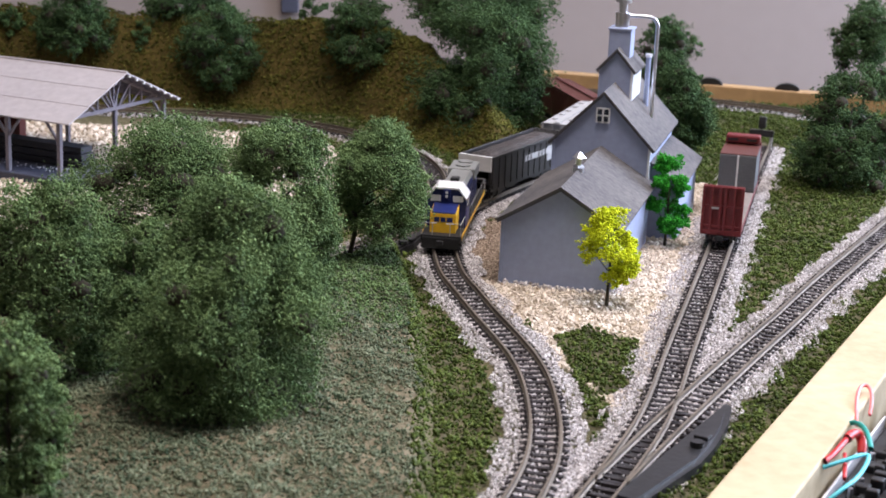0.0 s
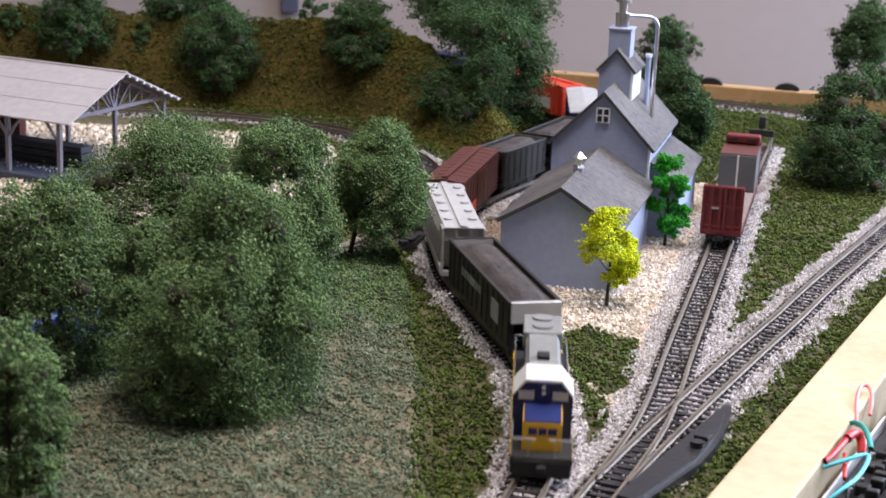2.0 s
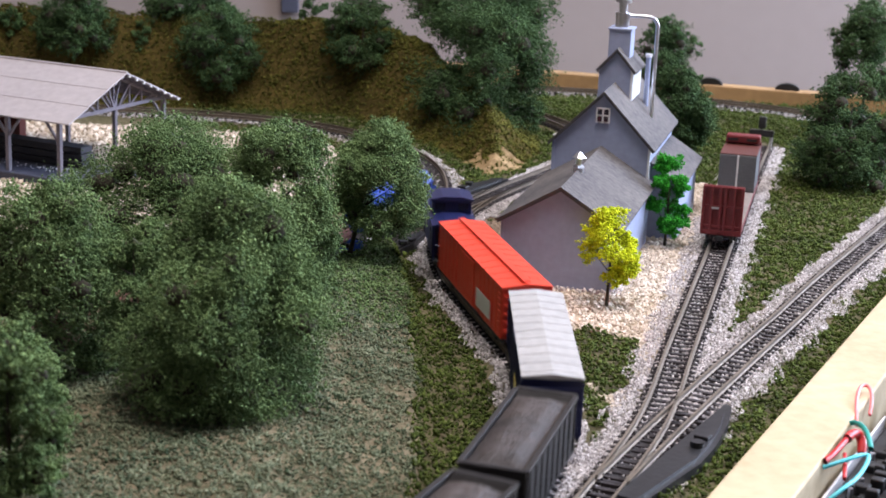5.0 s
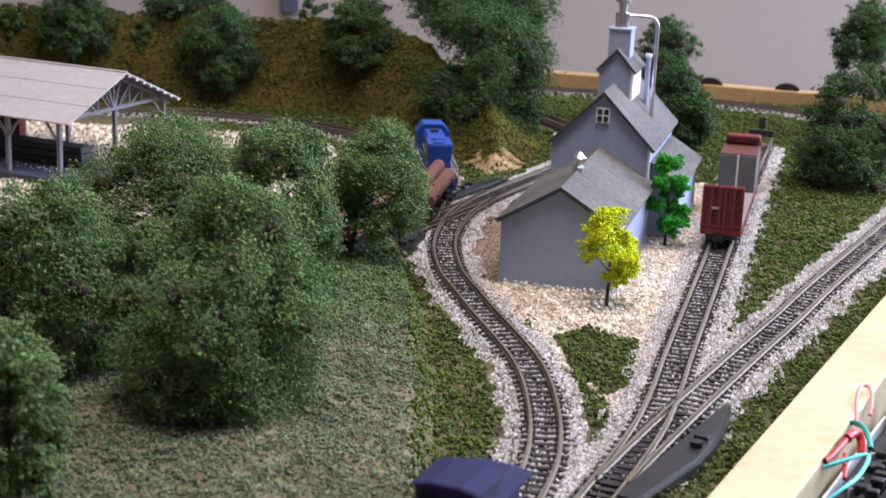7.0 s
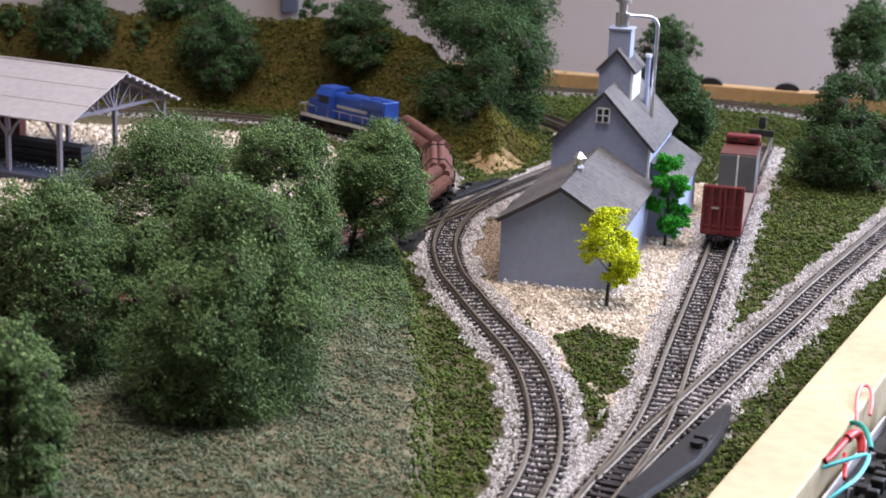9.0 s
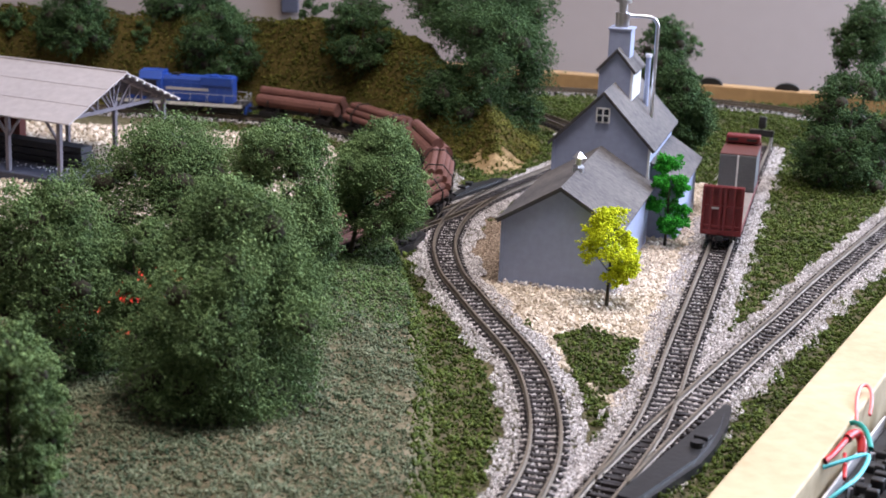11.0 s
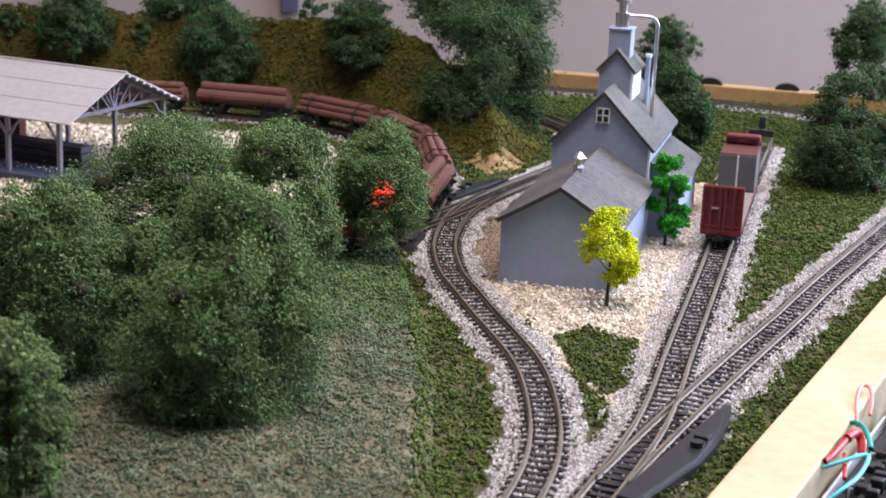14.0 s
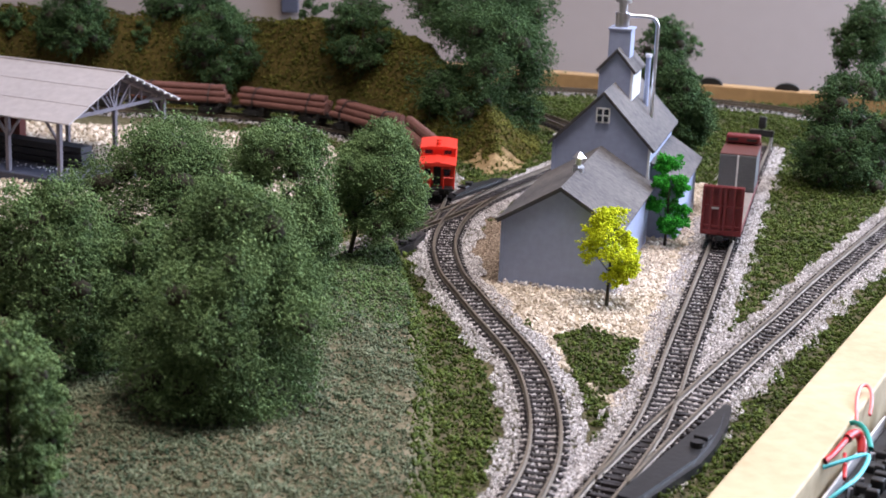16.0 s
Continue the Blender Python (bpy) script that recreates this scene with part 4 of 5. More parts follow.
def covered_hopper(length, label):
    t = car("covered_hopper", length, label, "hopper car")
    h = length / 2
    K = M["c_ltgrey"]
    part("body", prism(B(), [(-9.4, 9), (9.4, 9), (9.5, 22), (8.2, 25.4), (-8.2, 25.4), (-9.5, 22)], -h + 9, h - 9), K, t)
    for s in (-1, 1):
        part("slope_end", prism(B(), [(s * (h - 9), 9), (s * (h - 9), 25.4), (s * (h - 1), 25.4), (s * (h - 1), 20)], -9.2, 9.2, "y"), K, t)
        part("end_frame", box(B(), s * (h - 2), s * h, -9, 9, 5, 7.2), K, t)
        for y in (-8.6, -3, 3, 8.6):
            part("end_post", box(B(), s * (h - 1.2), s * (h - 0.2), y - 0.5, y + 0.5, 6, 25), K, t)
        part("side_sill", box(B(), -h, h, s * 9.2 - 0.5, s * 9.2 + 0.5, 6.2, 9.2), K, t)
        for x in np.arange(-h + 10, h - 9, 7.4):
            part("side_rib", box(B(), x, x + 0.8, s * 9.5 - 0.5, s * 9.5 + 0.35, 9, 22), K, t)
    part("roof", box(B(), -h, h, -8.3, 8.3, 25.4, 26.0, 0.2), K, t)
    part("running_board", box(B(), -h, h, -1.5, 1.5, 26.3, 26.7), M["c_ltgrey"], t)
    for x in np.arange(-h + 10, h - 6, 15):
        for y in (-5.2, 5.2):
            part("hatch", rod(B(), (x, y, 25.9), (x, y, 26.8), 2.0, 12), M["c_ltgrey"], t)
    for x in (-22, 0, 22):
        part("outlet", prism(B(), [(x - 11, 9), (x + 11, 9), (x + 3, 2.6), (x - 3, 2.6)], -6.5, 6.5, "y"), K, t)
    return t


def caboose(length, paint, roof, label):
    t = car("caboose", length, label, "caboose", 9.0)
    h = length / 2
    b = h - 7
    part("body", box(B(), -b, b, -9.2, 9.2, 5.8, 21.2, 0.3), paint, t)
    part("roof", prism(B(), [(-9.9, 21.0), (9.9, 21.0), (9.9, 21.7), (4, 23.0), (-4, 23.0), (-9.9, 21.7)], -h, h), roof, t)
    part("cupola", box(B(), -8, 8, -8.6, 8.6, 22.2, 28.4, 0.3), paint, t)
    part("cupola_roof", prism(B(), [(-9.4, 28.2), (9.4, 28.2), (9.4, 28.8), (4, 30.0), (-4, 30.0), (-9.4, 28.8)], -9.2, 9.2), roof, t)
    for s in (-1, 1):
        for y in (-5, 5):
            part("cupola_window", box(B(), s * 8.0 - 0.15, s * 8.0 + 0.15, y - 2.2, y + 2.2, 24, 27), M["pane"], t)
            part("end_window", box(B(), s * b - 0.15, s * b + 0.15, y - 1.7, y + 1.7, 13, 17), M["pane"], t)
        for x in (-12, 10):
            part("side_window", box(B(), x, x + 4, s * 9.25 - 0.1, s * 9.25 + 0.1, 12.5, 17), M["pane"], t)
        part("end_door", box(B(), s * b - 0.2, s * b + 0.3, -1.9, 1.9, 6.6, 18), M["c_dark"], t)
        part("platform", box(B(), s * b, s * h, -9, 9, 5.2, 6.2), M["c_dark"], t)
        bm = B()
        for y in (-8.8, -3.5, 3.5, 8.8):
            rod(bm, (s * (h - 0.5), y, 6), (s * (h - 0.5), y, 21 if abs(y) > 8 else 13), 0.35, 5)
        for y in (-8.8, 3.5):
            rod(bm, (s * (h - 0.5), y, 12.8), (s * (h - 0.5), y + 5.3, 12.8), 0.35, 5)
        part("railing", bm, paint, t)
    part("underframe", box(B(), -h + 2, h - 2, -4, 4, 3.4, 5.8), M["c_dark"], t)
    return t


def bay_caboose(length, paint, roof, label):
    """A low caboose whose cupola is flush with its sides."""
    t = car("caboose", length, label, "caboose", 9.0)
    h = length / 2
    b = h - 7
    part("body", box(B(), -b, b, -9.2, 9.2, 5.8, 18.2, 0.3), paint, t)
    part("roof", prism(B(), [(-9.7, 18.0), (9.7, 18.0), (9.7, 18.6), (4, 19.5), (-4, 19.5), (-9.7, 18.6)], -h, h), roof, t)
    part("cupola", box(B(), -6, b, -9.2, 9.2, 18.2, 23.2, 0.3), paint, t)
    part("cupola_roof", prism(B(), [(-9.6, 23.0), (9.6, 23.0), (9.6, 23.5), (4, 24.4), (-4, 24.4), (-9.6, 23.5)], -7, b + 1), roof, t)
    for s in (-1, 1):
        for y in (-5, 5):
            part("cupola_window", box(B(), (b if s > 0 else -6) - 0.15, (b if s > 0 else -6) + 0.15, y - 2.0, y + 2.0, 20.2, 22.3), M["pane"], t)
            part("end_window", box(B(), s * b - 0.15, s * b + 0.15, y - 1.7, y + 1.7, 11.5, 15), M["pane"], t)
        for x in (-12, 10):
            part("side_window", box(B(), x, x + 4, s * 9.25 - 0.1, s * 9.25 + 0.1, 11, 14.8), M["pane"], t)
        part("end_door", box(B(), s * b - 0.2, s * b + 0.3, -1.9, 1.9, 6.6, 16.2), M["c_dark"], t)
        part("platform", box(B(), s * b, s * h, -9, 9, 5.2, 6.2), M["c_dark"], t)
        bm = B()
        for y in (-8.8, -3.5, 3.5, 8.8):
            rod(bm, (s * (h - 0.5), y, 6), (s * (h - 0.5), y, 18 if abs(y) > 8 else 12), 0.35, 5)
        for y in (-8.8, 3.5):
            rod(bm, (s * (h - 0.5), y, 11.8), (s * (h - 0.5), y + 5.3, 11.8), 0.35, 5)
        part("railing", bm, paint, t)
    part("underframe", box(B(), -h + 2, h - 2, -4, 4, 3.4, 5.8), M["c_dark"], t)
    for x in (-3, 4):
        part("roof_vent", rod(B(), (x, 0, 24.2), (x, 0, 26.2), 1.3, 10), roof, t)
    part("walkway", box(B(), -h, -7, -1.4, 1.4, 19.7, 20.1), roof, t)
    return t


def log_car(length, thick, label, seed):
    rng = np.random.default_rng(seed)
    t = car("log_car", length, label, "log car", 9.0, group="log cars of the train")
    h = length / 2
    bm = box(B(), -h, h, -2.2, 2.2, 4.4, 7.4, 0.2)
    for x in (-h + 4, -h / 3, h / 3, h - 5):
        box(bm, x, x + 2, -9, 9, 5.6, 7.6, 0.2)
    part("frame", bm, M["c_dark"], t)
    if thick:
        rows = [(-4.4, 11.4, 4.1), (4.4, 11.4, 4.2), (0.2, 16.6, 3.4)]
    else:
        rows = [(-6.3, 9.3, 2.1), (-2.1, 9.3, 2.1), (2.1, 9.3, 2.1), (6.3, 9.3, 2.1), (-4.2, 12.8, 2.1), (0, 12.8, 2.1), (4.2, 12.8, 2.1), (-2.1, 16.2, 2.0), (2.1, 16.2, 2.0)]
    for y, z, r in rows:
        bm = B()
        a, b = -h + 2.5 + rng.uniform(-1.8, 1.8), h - 2.5 + rng.uniform(-1.8, 1.8)
        rod(bm, (a, y, z), (b, y + rng.uniform(-0.3, 0.3), z), r * rng.uniform(0.94, 1.04), 12, r * rng.uniform(0.92, 1.02))
        lg = part("log", bm, M["log"], t, smooth=False)
    for x in (-h * 0.6, h * 0.6):
        bm = B()
        for k in (-1, 1):
            beam(bm, (x, k * 8.8, 6.5), (x, k * 8.8, 12.5), 0.7, 0.7)
        if not thick:
            beam(bm, (x, -8.7, 12.5), (x, -3.9, 18.2), 0.5, 0.5)
            beam(bm, (x, -3.9, 18.4), (x, 3.9, 18.4), 0.5, 0.5)
            beam(bm, (x, 3.9, 18.2), (x, 8.7, 12.5), 0.5, 0.5)
        part("binding", bm, M["c_dark"], t)
    return t


def bulkhead_car():
    t = car("bulkhead_flatcar", 122, "maroon bulkhead flatcar with a grey wrapped load, parked on the siding", "flatcar")
    h = 61
    K = M["c_maroon"]
    part("deck", box(B(), -h, h, -9.4, 9.4, 5.4, 8.0, 0.3), K, t)
    for s in (-1, 1):
        bk = part("bulkhead", box(B(), s * (h - 2.2), s * (h - 0.9), -9.6, 9.6, 7, 29, 0.2), K, t)
        for y in (-9.0, -5.4, -1.2, 1.2, 5.4, 9.0):
            part("rib", box(B(), s * (h - 1.0), s * (h + 0.5), y - 0.6, y + 0.6, 6, 28.6, 0.15), K, bk)
        for z in (9, 18.5, 27.6):
            part("crossbar", box(B(), s * (h - 1.0), s * (h + 0.1), -9.2, 9.2, z, z + 1.1), K, bk)
        part("brake_plate", box(B(), s * (h + 0.5), s * (h + 0.9), -5, -1.6, 18, 19), M["c_ltgrey"], bk)
    part("deck_planks", box(B(), -h + 3, h - 3, -9.2, 9.2, 8.0, 8.5, 0.1), M["deckwood"], t, "worn grey-brown deck planks")
    ld = thing("wrapped_load", at(0, 0), "two dark grey board stacks with a white gap, on the flatcar", "cargo")
    for y in (-4.95, 4.95):
        st = part("bundle", box(B(), -h + 4, -25, y - 4.5, y + 4.5, 8.5, 27.6, 0.3), M["wrap_side"], ld)
        for z in np.arange(9.6, 27, 1.5):
            part("board_edge", box(B(), -25.1, -24.8, y - 4.3, y + 4.3, z, z + 1.1), M["wrap_side"], st)
    part("divider", box(B(), -h + 4, -24.6, -0.45, 0.45, 8.5, 27.5), M["c_white"], ld)
    part("cover", box(B(), -h + 3.8, -25.5, -9.5, 9.5, 27.6, 28.2, 0.2), M["c_brown"], ld, "maroon-brown sheet over both stacks")
    box_bm = box(B(), -h + 0.5, -h + 9, -9.0, 9.0, 29, 33.2, 0.8)
    head = part("headstock", box_bm, K, t)
    for y in (-5, 4.6):
        part("slot", box(B(), -h + 8.9, -h + 9.2, y - 2.8, y + 2.8, 30.4, 31.6), M["c_dark"], head)
    return t, ld


def buffer_stop():
    t = thing("buffer_stop", at(196, 994, 0, 75), "black track end stop with an upright target", "buffer stop")
    part("beam", box(B(), -1.5, 1.5, -7.5, 7.5, 6, 10, 0.4), M["c_black"], t)
    for y in (-6, 6):
        bm = B()
        beam(bm, (0, y, 6), (0, y, -4), 1.6, 1.6)
        part("post", bm, M["c_ltgrey"], t)
        bm = B()
        beam(bm, (0, y, 8), (12, y, -3), 1.2, 1.2)
        part("strut", bm, M["c_black"], t)
    bm = box(B(), -1.6, 1.6, -2.3, 2.3, 11, 18.5, 0.9)
    part("target", bm, M["c_black"], t)
    part("target_post", box(B(), -0.5, 0.5, -0.7, 0.7, 9, 13), M["c_black"], t)
    return t


# ---- wires at the table's edge ----
def wire(pts, r, material, label):
    cu = bpy.data.curves.new("wire", "CURVE")
    cu.dimensions, cu.bevel_depth, cu.bevel_resolution = "3D", r * MM, 3
    sp = cu.splines.new("NURBS")
    sp.points.add(len(pts) - 1)
    for q, p in zip(sp.points, pts):
        q.co = (p[0] * MM, p[1] * MM, p[2] * MM, 1)
    sp.use_endpoint_u, sp.order_u = True, 4
    cu.materials.append(material)
    return tagged(new("wire", cu), label, "wire", "wires by the table edge")


# ---- the place ----
room()
wall_bits()
edge_boards()
ground_sheet()
elevator()
open_shed()
LONG = [(-60, 0), (48, 0), (46, -3), (30, -7.5), (8, -11.3), (-8, -12.4), (-31, -10.5), (-60, -8)]
SHORT = [(-30, 0), (32, 0), (30, -4), (10, -8.5), (-10, -8.5), (-30, -5)]
switch_machine(-25.5, 712, 63, SHORT, "long black plastic switch machine beside the turnout", 4.0)
switch_machine(19.5, 842, 60 + 180, SHORT, "small black plastic switch machine beside the loop turnout")
switch_machine(76, 480, 61, LONG, "long black plastic switch machine in the ballast")

FLAT, FLAT_LOAD = bulkhead_car()
buffer_stop()


def park(ob, line, s):
    p, q = on_line(line, s - 30), on_line(line, s + 30)
    ob.matrix_world = at((p[0] + q[0]) / 2, (p[1] + q[1]) / 2, 0, math.degrees(math.atan2(p[1] - q[1], p[0] - q[0])))


def s_at_y(line, y):
    return float(np.interp(y, line[0][:, 1], line[1]))


park(FLAT, SIDING, s_at_y(SIDING, 735) + 61)
FLAT_LOAD.matrix_world = FLAT.matrix_world

# ---- electronics hung on the table's edge ----
PANEL = thing("control_panel", at(130.3, 486.6, -14, 63), "cluttered dark control panel hung on the table edge", "control panel")
part("case", box(B(), -75, 110, -60, -3, -22, 2, 1.0), M["c_dark"], PANEL)
part("rim", box(B(), -75, 60, -2.6, -1.6, -10, 5, 0.4), M["clearplastic"], PANEL, "milky clear plastic rim")
rng = np.random.default_rng(8)
for u, v in zip(np.r_[rng.uniform(-40, 70, 60)], np.r_[rng.uniform(-28, -6, 60)]):
    a, b, c = rng.uniform(2, 6), rng.uniform(2, 5), rng.uniform(1, 6) + (5 if u > 35 else 0)
    part("connector", box(B(), u - a / 2, u + a / 2, v - b / 2, v + b / 2, 2, 2 + c, 0.5), M["c_dark"], PANEL)
part("blue_box", box(B(), -18, 4, -42, -26, 2, 7, 0.8), M["w_cyan"], PANEL, "pale cyan plastic box")
for u, v in ((-14, -8), (-4, -9), (2, -16), (16, -13), (20, -7), (36, -12), (-20, -16)):
    part("solder_joint", rod(B(), (u, v, 2), (u, v, 5.5), 0.9, 8), M["metal"], PANEL)


wire([(121.0, 468.2, -1), (127.0, 468.9, 1), (134.3, 475.2, 1), (138.5, 478.9, 0), (134.0, 467.4, 0), (127.8, 455.2, 0), (122.6, 449.5, 0), (118.8, 447.9, -3)], 0.7, M["w_cyan"], "cyan insulated wire in a loop")
wire([(136.6, 504.2, 0), (139.7, 502.3, 3), (141.4, 495.2, 3), (138.8, 480.6, 1)], 0.85, M["w_teal"], "teal insulated wire bent over the rim")
wire([(121.5, 468.5, 1), (126.4, 473.7, 2), (131.6, 484.3, 2.5), (135.0, 491.0, 2)], 1.0, M["w_red"], "thick red wire with sleeve")
wire([(132.0, 484.5, 2.5), (137.4, 495.6, 2.2), (139.6, 494.0, 1), (138.4, 489.0, -4)], 1.5, M["w_red"], "thick red wire with sleeve")
wire([(130.5, 480.0, -1), (129.0, 472.0, -1), (127.0, 464.5, -3)], 0.7, M["w_red"], "short thin red wire on the panel")
wire([(140.0, 503.6, 0), (144.0, 526.1, 4), (150.2, 537.3, 5), (152.0, 529.9, 3), (148.4, 519.9, -2)], 0.65, M["w_pink"], "thin pink wire in a loop")

# ---- trees ----
GREEN = "bushy dark green model tree with clump foliage"
DARK = "dark green clump foliage tree on the wooded slope"

for i, (x, y, r, lo, hi, n, lean, taper) in enumerate([(-65.7, 468, 28.5, 7, 77.5, 62000, (-13, 12), 0.22), (-118.7, 655, 36.0, 0, 62.5, 44000, (0, 0), 0.42),
                                                       (-129, 505, 24.0, 4, 68.6, 36000, (0, 0), 0.25), (-112, 395, 14.5, 3, 56.5, 22000, (0, 0), 0.2),
                                                       (-63.0, 602, 21.0, 15, 73.0, 40000, (-2, 3), 0.10), (-29.0, 660, 19.6, 20, 64.5, 36000, (11, -4), 0.30)]):
    g = height(x - lean[0], y - lean[1]) - 1
    tree((x, y), r, hi - lo, lo - g, 0.47, n * 4 // 3, M["leaf"], GREEN if i else "large bushy green model tree on the grassy bank", 11 + i, 46, lean=lean, fibres=90, taper=taper)
tree((-101, 507), 12.5, 32, 25 - height(-101, 507) + 1, 0.47, 16000, M["leaf"], "slim green model tree between larger ones on the bank", 24, 20)
for i, (x, y, r, lo, hi) in enumerate([(-254, 1085, 23.8, 27, 73.5), (-157, 1085, 26.8, 8, 60.6), (-60, 1085, 26.7, 15, 70.5), (-97, 1120, 9.4, 45, 72.9),
                                       (22, 1005, 38.0, -1, 77.0), (18, 1080, 43.0, 48, 96.7), (-208, 1095, 8.5, 22, 48.5), (-184, 1118, 27.3, 46, 77.1),
                                       (-299, 1095, 8.3, 36, 53.4), (-12, 1000, 6.3, 12, 29.0)]):
    g = min(height(x, y) - 1, lo - 2)
    tree((x, y), r, hi - lo, lo - g, 0.74, 36000 if r > 30 else 16000 if r > 15 else 2400, M["leaf_far"], DARK, 30 + i, 40 if r > 15 else 14, base_z=g, fibres=25 if r > 15 else 0)
for i, (x, y, r, lo, hi) in enumerate([(146, 1080, 21.5, 5, 66.0), (142, 960, 16.5, 6, 52.4), (227, 900, 28.0, -3, 60.5), (278, 1075, 23.0, 22, 83.5)]):
    tree((x, y), r, hi - lo, lo + 4.6, 0.70, 19000, M["leaf_far"], "dark green model tree beside the track", 50 + i, 44, fibres=25)
tree((69, 643), 11.0, 29, 13.5, 0.55, 9000, M["leaf_lime"], "small lime-yellow model tree with a thin brown trunk", 65, 24)
tree((106, 748), 9.7, 36, 8.5, 0.55, 10000, M["leaf_green"], "slender bright green model tree by the elevator", 62, 18)

# ---- trains ----
MAIN_TRAIN = [
    (diesel(100, M["c_navy"], M["c_grey"], M["c_yellow"], M["c_yellow"], "dark blue and yellow road diesel with grey roof", True), 0),
    (open_hopper(92, True, "black coal hopper with a white end beam"), 0),
    (covered_hopper(84, "light grey covered hopper with round hatches"), 0),
    (boxcar(84, M["c_brown"], M["c_brown"], "brown boxcar with an ochre end and orange mark", M["c_gold"], (M["c_orange"], 14, 34, 7, 12)), 0),
    (open_hopper(52, False, "short black coal hopper"), 0),
    (open_hopper(64, False, "black coal hopper with heaped load"), 0),
    (boxcar(92, M["c_blue"], M["c_ltgrey"], "dark blue boxcar with a white roof", ribs=False, patch=(M["c_gold"], 16, 28, 9, 16)), 0),
    (boxcar(98, M["c_orange"], M["c_orange"], "bright orange-red boxcar with a pale panel", patch=(M["c_white"], 16, 36, 9, 16)), 0),
    (caboose(56, M["c_blue"], M["c_blue"], "dark blue caboose with a roof cupola"), 0),
]
LOG_TRAIN = [(diesel(86, M["c_loco"], M["c_loco"], M["c_loco"], M["c_white"], "bright blue diesel locomotive with pale lettering bar"), 0)]
for i in range(7):
    LOG_TRAIN.append((log_car(78 if i == 6 else 65, i in (0, 2, 6), "log car loaded with reddish brown logs", 70 + i), 0))
LOG_TRAIN.append((bay_caboose(52, M["c_red"], M["c_red"], "bright red caboose at the end of the log train"), 0))


def track_things():
    track("track_main", MAIN, 20, 3320, "curved model railway track on dark ties", (1490, 1960))
    track("track_loop", LOOP, 10, 2300, "model railway track that loops back along the hill", (780, 1560))
    track("track_siding", SIDING, 0, 640, "straight model railway siding on dark ties", (0, 640))
    track("track_branch", BRANCH, 60, 690, "straight model railway branch line on dark ties", (60, 420))
    track("track_far", FAR, 400, 1160, "distant model railway track along the back edge")
    track("track_link", LINK, 0, 172, "straight leg of the model railway turnout", (0, 172))


track_things()
for c in BARE:
    turnout_bed(c, "dark bare track bed under the turnout")
ballast("ballast_main", MAIN, 1250, 2060, 15, 36000, 21)
ballast("ballast_loop", LOOP, 760, 1900, 14, 15000, 22)
ballast("ballast_siding", SIDING, 0, 640, 17, 28000, 23)
ballast("ballast_branch", BRANCH, 60, 690, 16, 27000, 24)
ballast("ballast_far", FAR, 600, 1150, 16, 5000, 25)


def on_table(x, y):
    return side_of(EDGE_R, x, y) > 1 and side_of(EDGE_B, x, y) < -1


def k_yard(x, y):
    return 1.0 if inside(YARD, x, y) and not inside(MOSS, x, y) and rail_dist(x, y) > 12 and not inside(DIRT, x, y) else 0.0


def k_dirt(x, y):
    return 1.0 if inside(DIRT, x, y) and rail_dist(x, y) > 11 else 0.0


def k_shed(x, y):
    return 1.0 if inside(SHED_YARD, x, y) and rail_dist(x, y) > 12 and side_of(LEFT_LINE, x, y) > 15 else 0.0


def k_hill(x, y):
    if in_hill(x, y) < -0.5:
        return 0.0
    if in_cliff(x, y):
        return 0.12 + 0.5 * noise.noise((x / 8, y / 8, 2))
    return (0.6 if x > -5 and y < 965 else 0.85) + 0.75 * noise.noise((x / 22, y / 22, 2)) + 0.3 * noise.noise((x / 6, y / 6, 2))


def bank_rim(x, y):
    return in_mound(x, y) - 7.0 - 3.0 * noise.noise((x / 7, y / 7, 8)) - 3.0 * noise.noise((x / 18, y / 18, 8))


def k_bank(x, y):
    if bank_rim(x, y) < 0 or rail_dist(x, y) < 11:
        return 0.0
    bald = 0.35 * smooth((16 - bank_rim(x, y)) / 16) * smooth((560 - y) / 60)
    return 1.0 - bald + 0.8 * noise.noise((x / 14, y / 14, 6)) + 0.5 * noise.noise((x / 4, y / 4, 6))


def k_bank_green(x, y):
    if bank_rim(x, y) < -1.5 or rail_dist(x, y) < 11:
        return 0.0
    return 0.95 * smooth((y - 545) / 70 + 0.5 * noise.noise((x / 12, y / 12, 6))) + 0.35 * noise.noise((x / 5, y / 5, 3)) * smooth((y - 500) / 60)


def k_moss(x, y):
    if x > 15 + 0.265 * y or x < -0.27 * y:
        return 0.0
    if not on_table(x, y) or rail_dist(x, y) < 15 + 3 * noise.noise((x / 8, y / 8, 1)) or in_hill(x, y) > 0 or bank_rim(x, y) > 0.5:
        return 0.0
    if (inside(YARD, x, y) and not inside(MOSS, x, y)) or inside(SHED_YARD, x, y):
        return 0.0
    if x < -150 or (x < 0 and y > 720):
        return 0.5
    return 0.85 + 0.6 * noise.noise((x / 14, y / 14, 5))


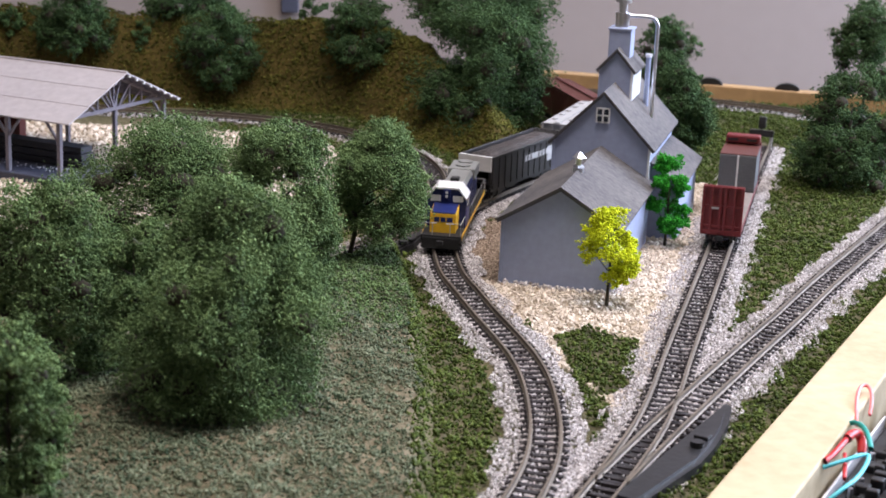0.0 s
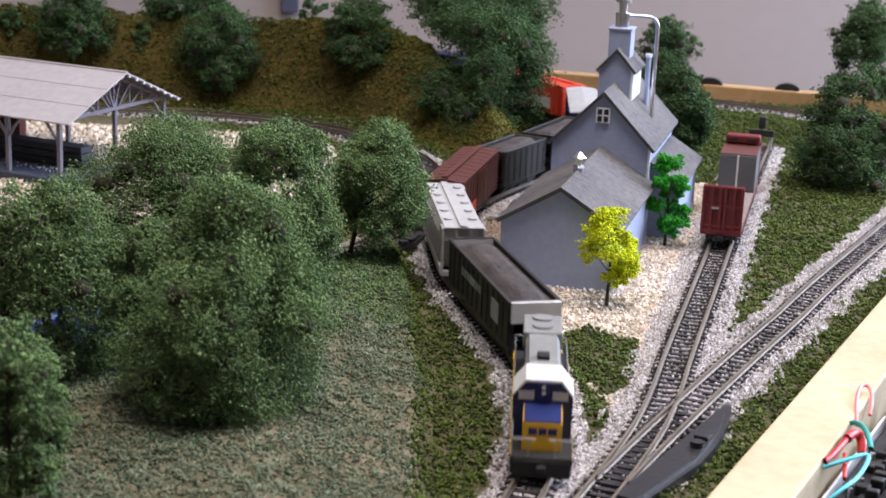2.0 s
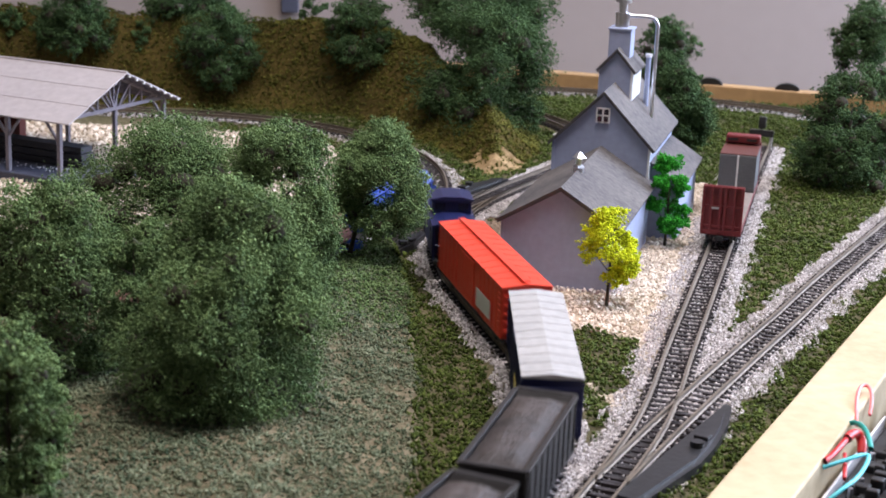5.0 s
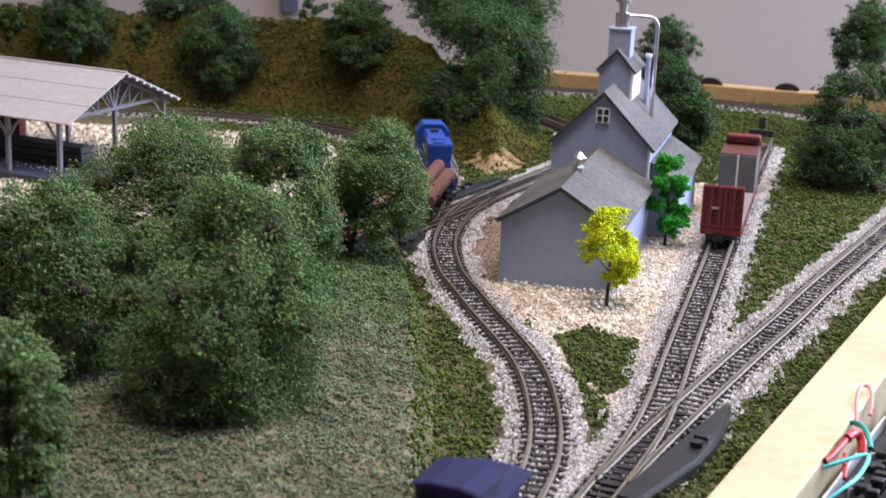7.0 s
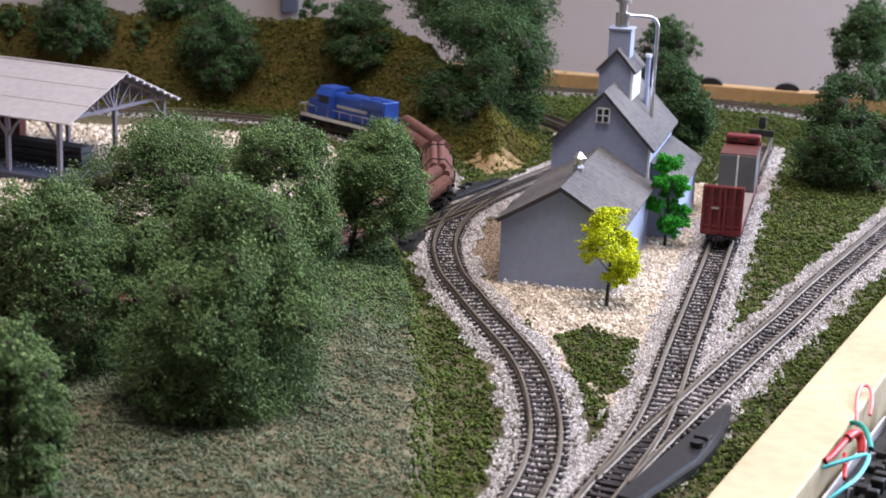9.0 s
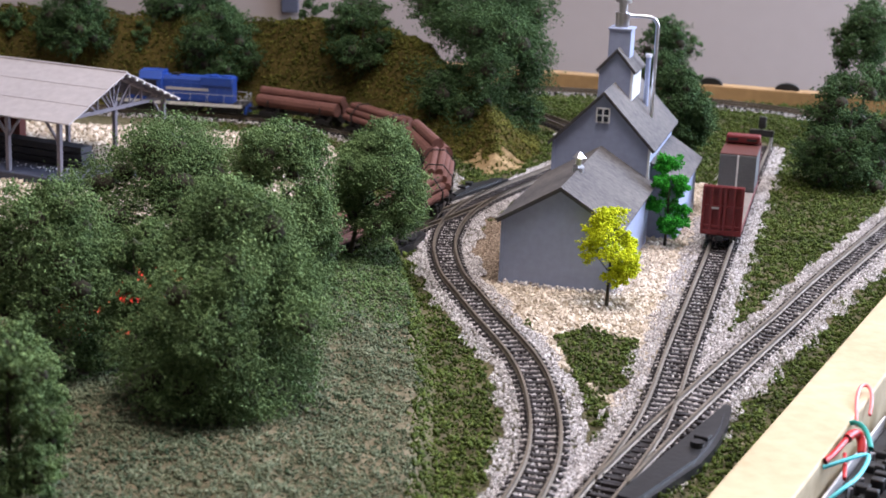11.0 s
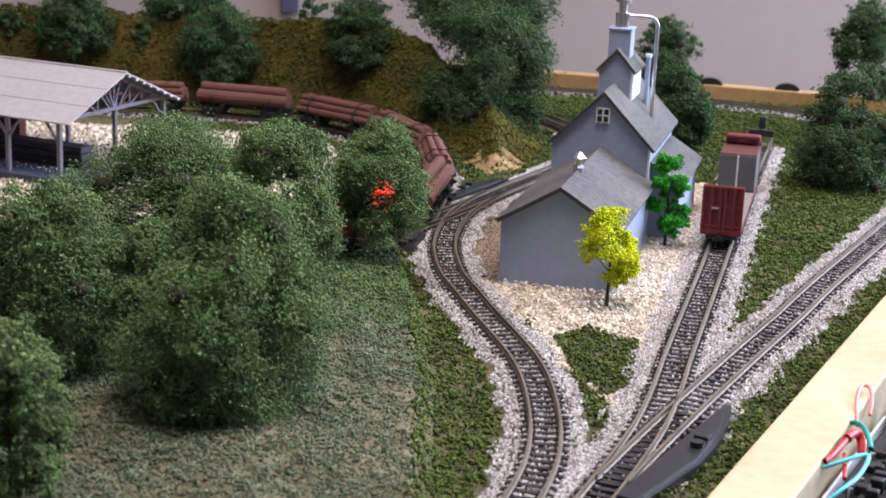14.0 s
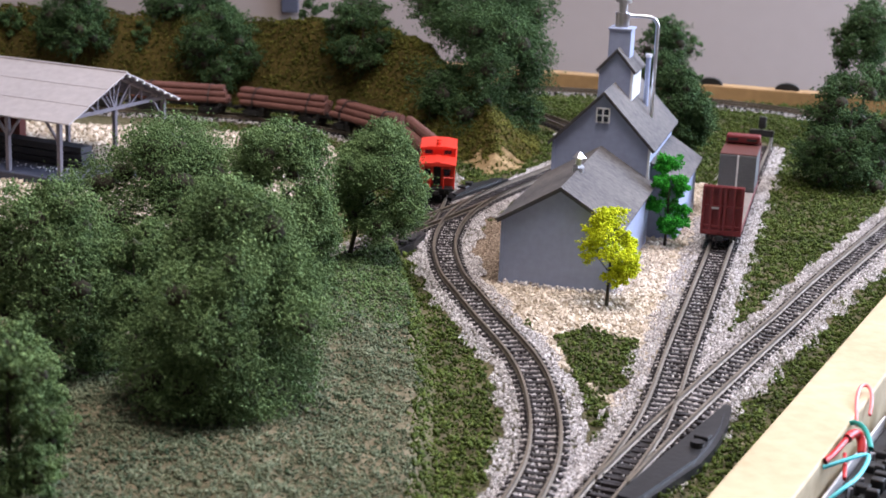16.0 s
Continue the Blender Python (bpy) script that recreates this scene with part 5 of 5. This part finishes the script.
scatter("yard_gravel", "coarse cream and tan gravel round the elevator", M["gravel"], (5, 155), (510, 905), 0.55, 1.15, k_yard, "stone", 0.2, 41)
scatter("dirt_patch", "tan dirt and fine stones beside the elevator", M["dirt"], (2, 40), (664, 802), 1.6, 0.62, k_dirt, "stone", 0.3, 47)
scatter("shed_gravel", "coarse cream gravel in the lumber yard", M["gravel"], (-330, -45), (700, 1000), 0.19, 1.7, k_shed, "stone", 0.2, 42)
scatter("hill_grass", "olive and brown tufted grass on the hill", M["hilltuft"], (-320, 62), (890, 1142), 1.2, 1.0, k_hill, "tuft", 0.1, 43, 2.0)
scatter("bank_grass", "grey-green turf on the near bank", M["bank"], (-170, 5), (330, 735), 1.9, 0.60, k_bank, "tuft", 0.1, 44, 1.6)
scatter("bank_moss", "bright green turf clumps at the top of the bank", M["bankgreen"], (-110, 5), (490, 735), 1.6, 0.62, k_bank_green, "tuft", 0.3, 48, 3.0)
scatter("moss", "dark green moss and turf clumps", M["moss"], (-170, 330), (330, 1180), 1.05, 0.78, k_moss, "tuft", 0.15, 45, 4.6)


# ---- what moves ----
def run_rows(ob, line, centre, times):
    d = ob["truck"]
    rows = []
    for t in times:
        s = centre(t)
        a, b = on_line(line, s + d), on_line(line, s - d)
        rows.append((t, at((a[0] + b[0]) / 2, (a[1] + b[1]) / 2, 0, math.degrees(math.atan2(a[1] - b[1], a[0] - b[0])))))
    return rows


TIMES = [round(0.25 * i, 2) for i in range(65)]
MAIN_T = [0, 0.5, 1.0, 1.5, 2.0, 3.0, 4.0, 6.6, 9.0, 16.0]
MAIN_S = [1588, 1627, 1688, 1773, 1851, 2010, 2177, 2606, 2960, 3240]
LOG_T = [0, 1.7, 3.6, 4.6, 7.0, 9.0, 11.3, 12.5, 14.5, 16.0]
LOG_S = [783, 932, 1098, 1178, 1343, 1471, 1618, 1691, 1812, 1897]


def glide(ts, ss):
    """A smooth run through the given lengths at the given times."""
    ts, ss = np.array(ts, float), np.array(ss, float)
    slope = np.gradient(ss, ts)

    def f(t):
        i = int(np.clip(np.searchsorted(ts, t) - 1, 0, len(ts) - 2))
        w = ts[i + 1] - ts[i]
        u = (t - ts[i]) / w
        return ((2 * u ** 3 - 3 * u ** 2 + 1) * ss[i] + (u ** 3 - 2 * u ** 2 + u) * w * slope[i]
                + (-2 * u ** 3 + 3 * u ** 2) * ss[i + 1] + (u ** 3 - u ** 2) * w * slope[i + 1])
    return f


def motions():
    for train, line, head in ((MAIN_TRAIN, MAIN, glide(MAIN_T, MAIN_S)), (LOG_TRAIN, LOOP, glide(LOG_T, LOG_S))):
        back_off = 0.0
        for ob, extra in train:
            mid = back_off + ob["half"]
            rows = run_rows(ob, line, lambda t, m=mid: head(t) - m, TIMES)
            walk(ob, rows)
            for truck in ob.children:
                if truck.name.startswith("bogie"):
                    x = truck.location.x / MM
                    turn = []
                    for t, m in rows:
                        s = head(t) - mid + x
                        a, b = on_line(line, s + 5), on_line(line, s - 5)
                        e = math.degrees(math.atan2(a[1] - b[1], a[0] - b[0])) - math.degrees(m.to_euler().z)
                        turn.append((t, at(x, 0, 0, (e + 180) % 360 - 180)))
                    walk(truck, turn)
            back_off += 2 * ob["half"] + 6.5


motions()
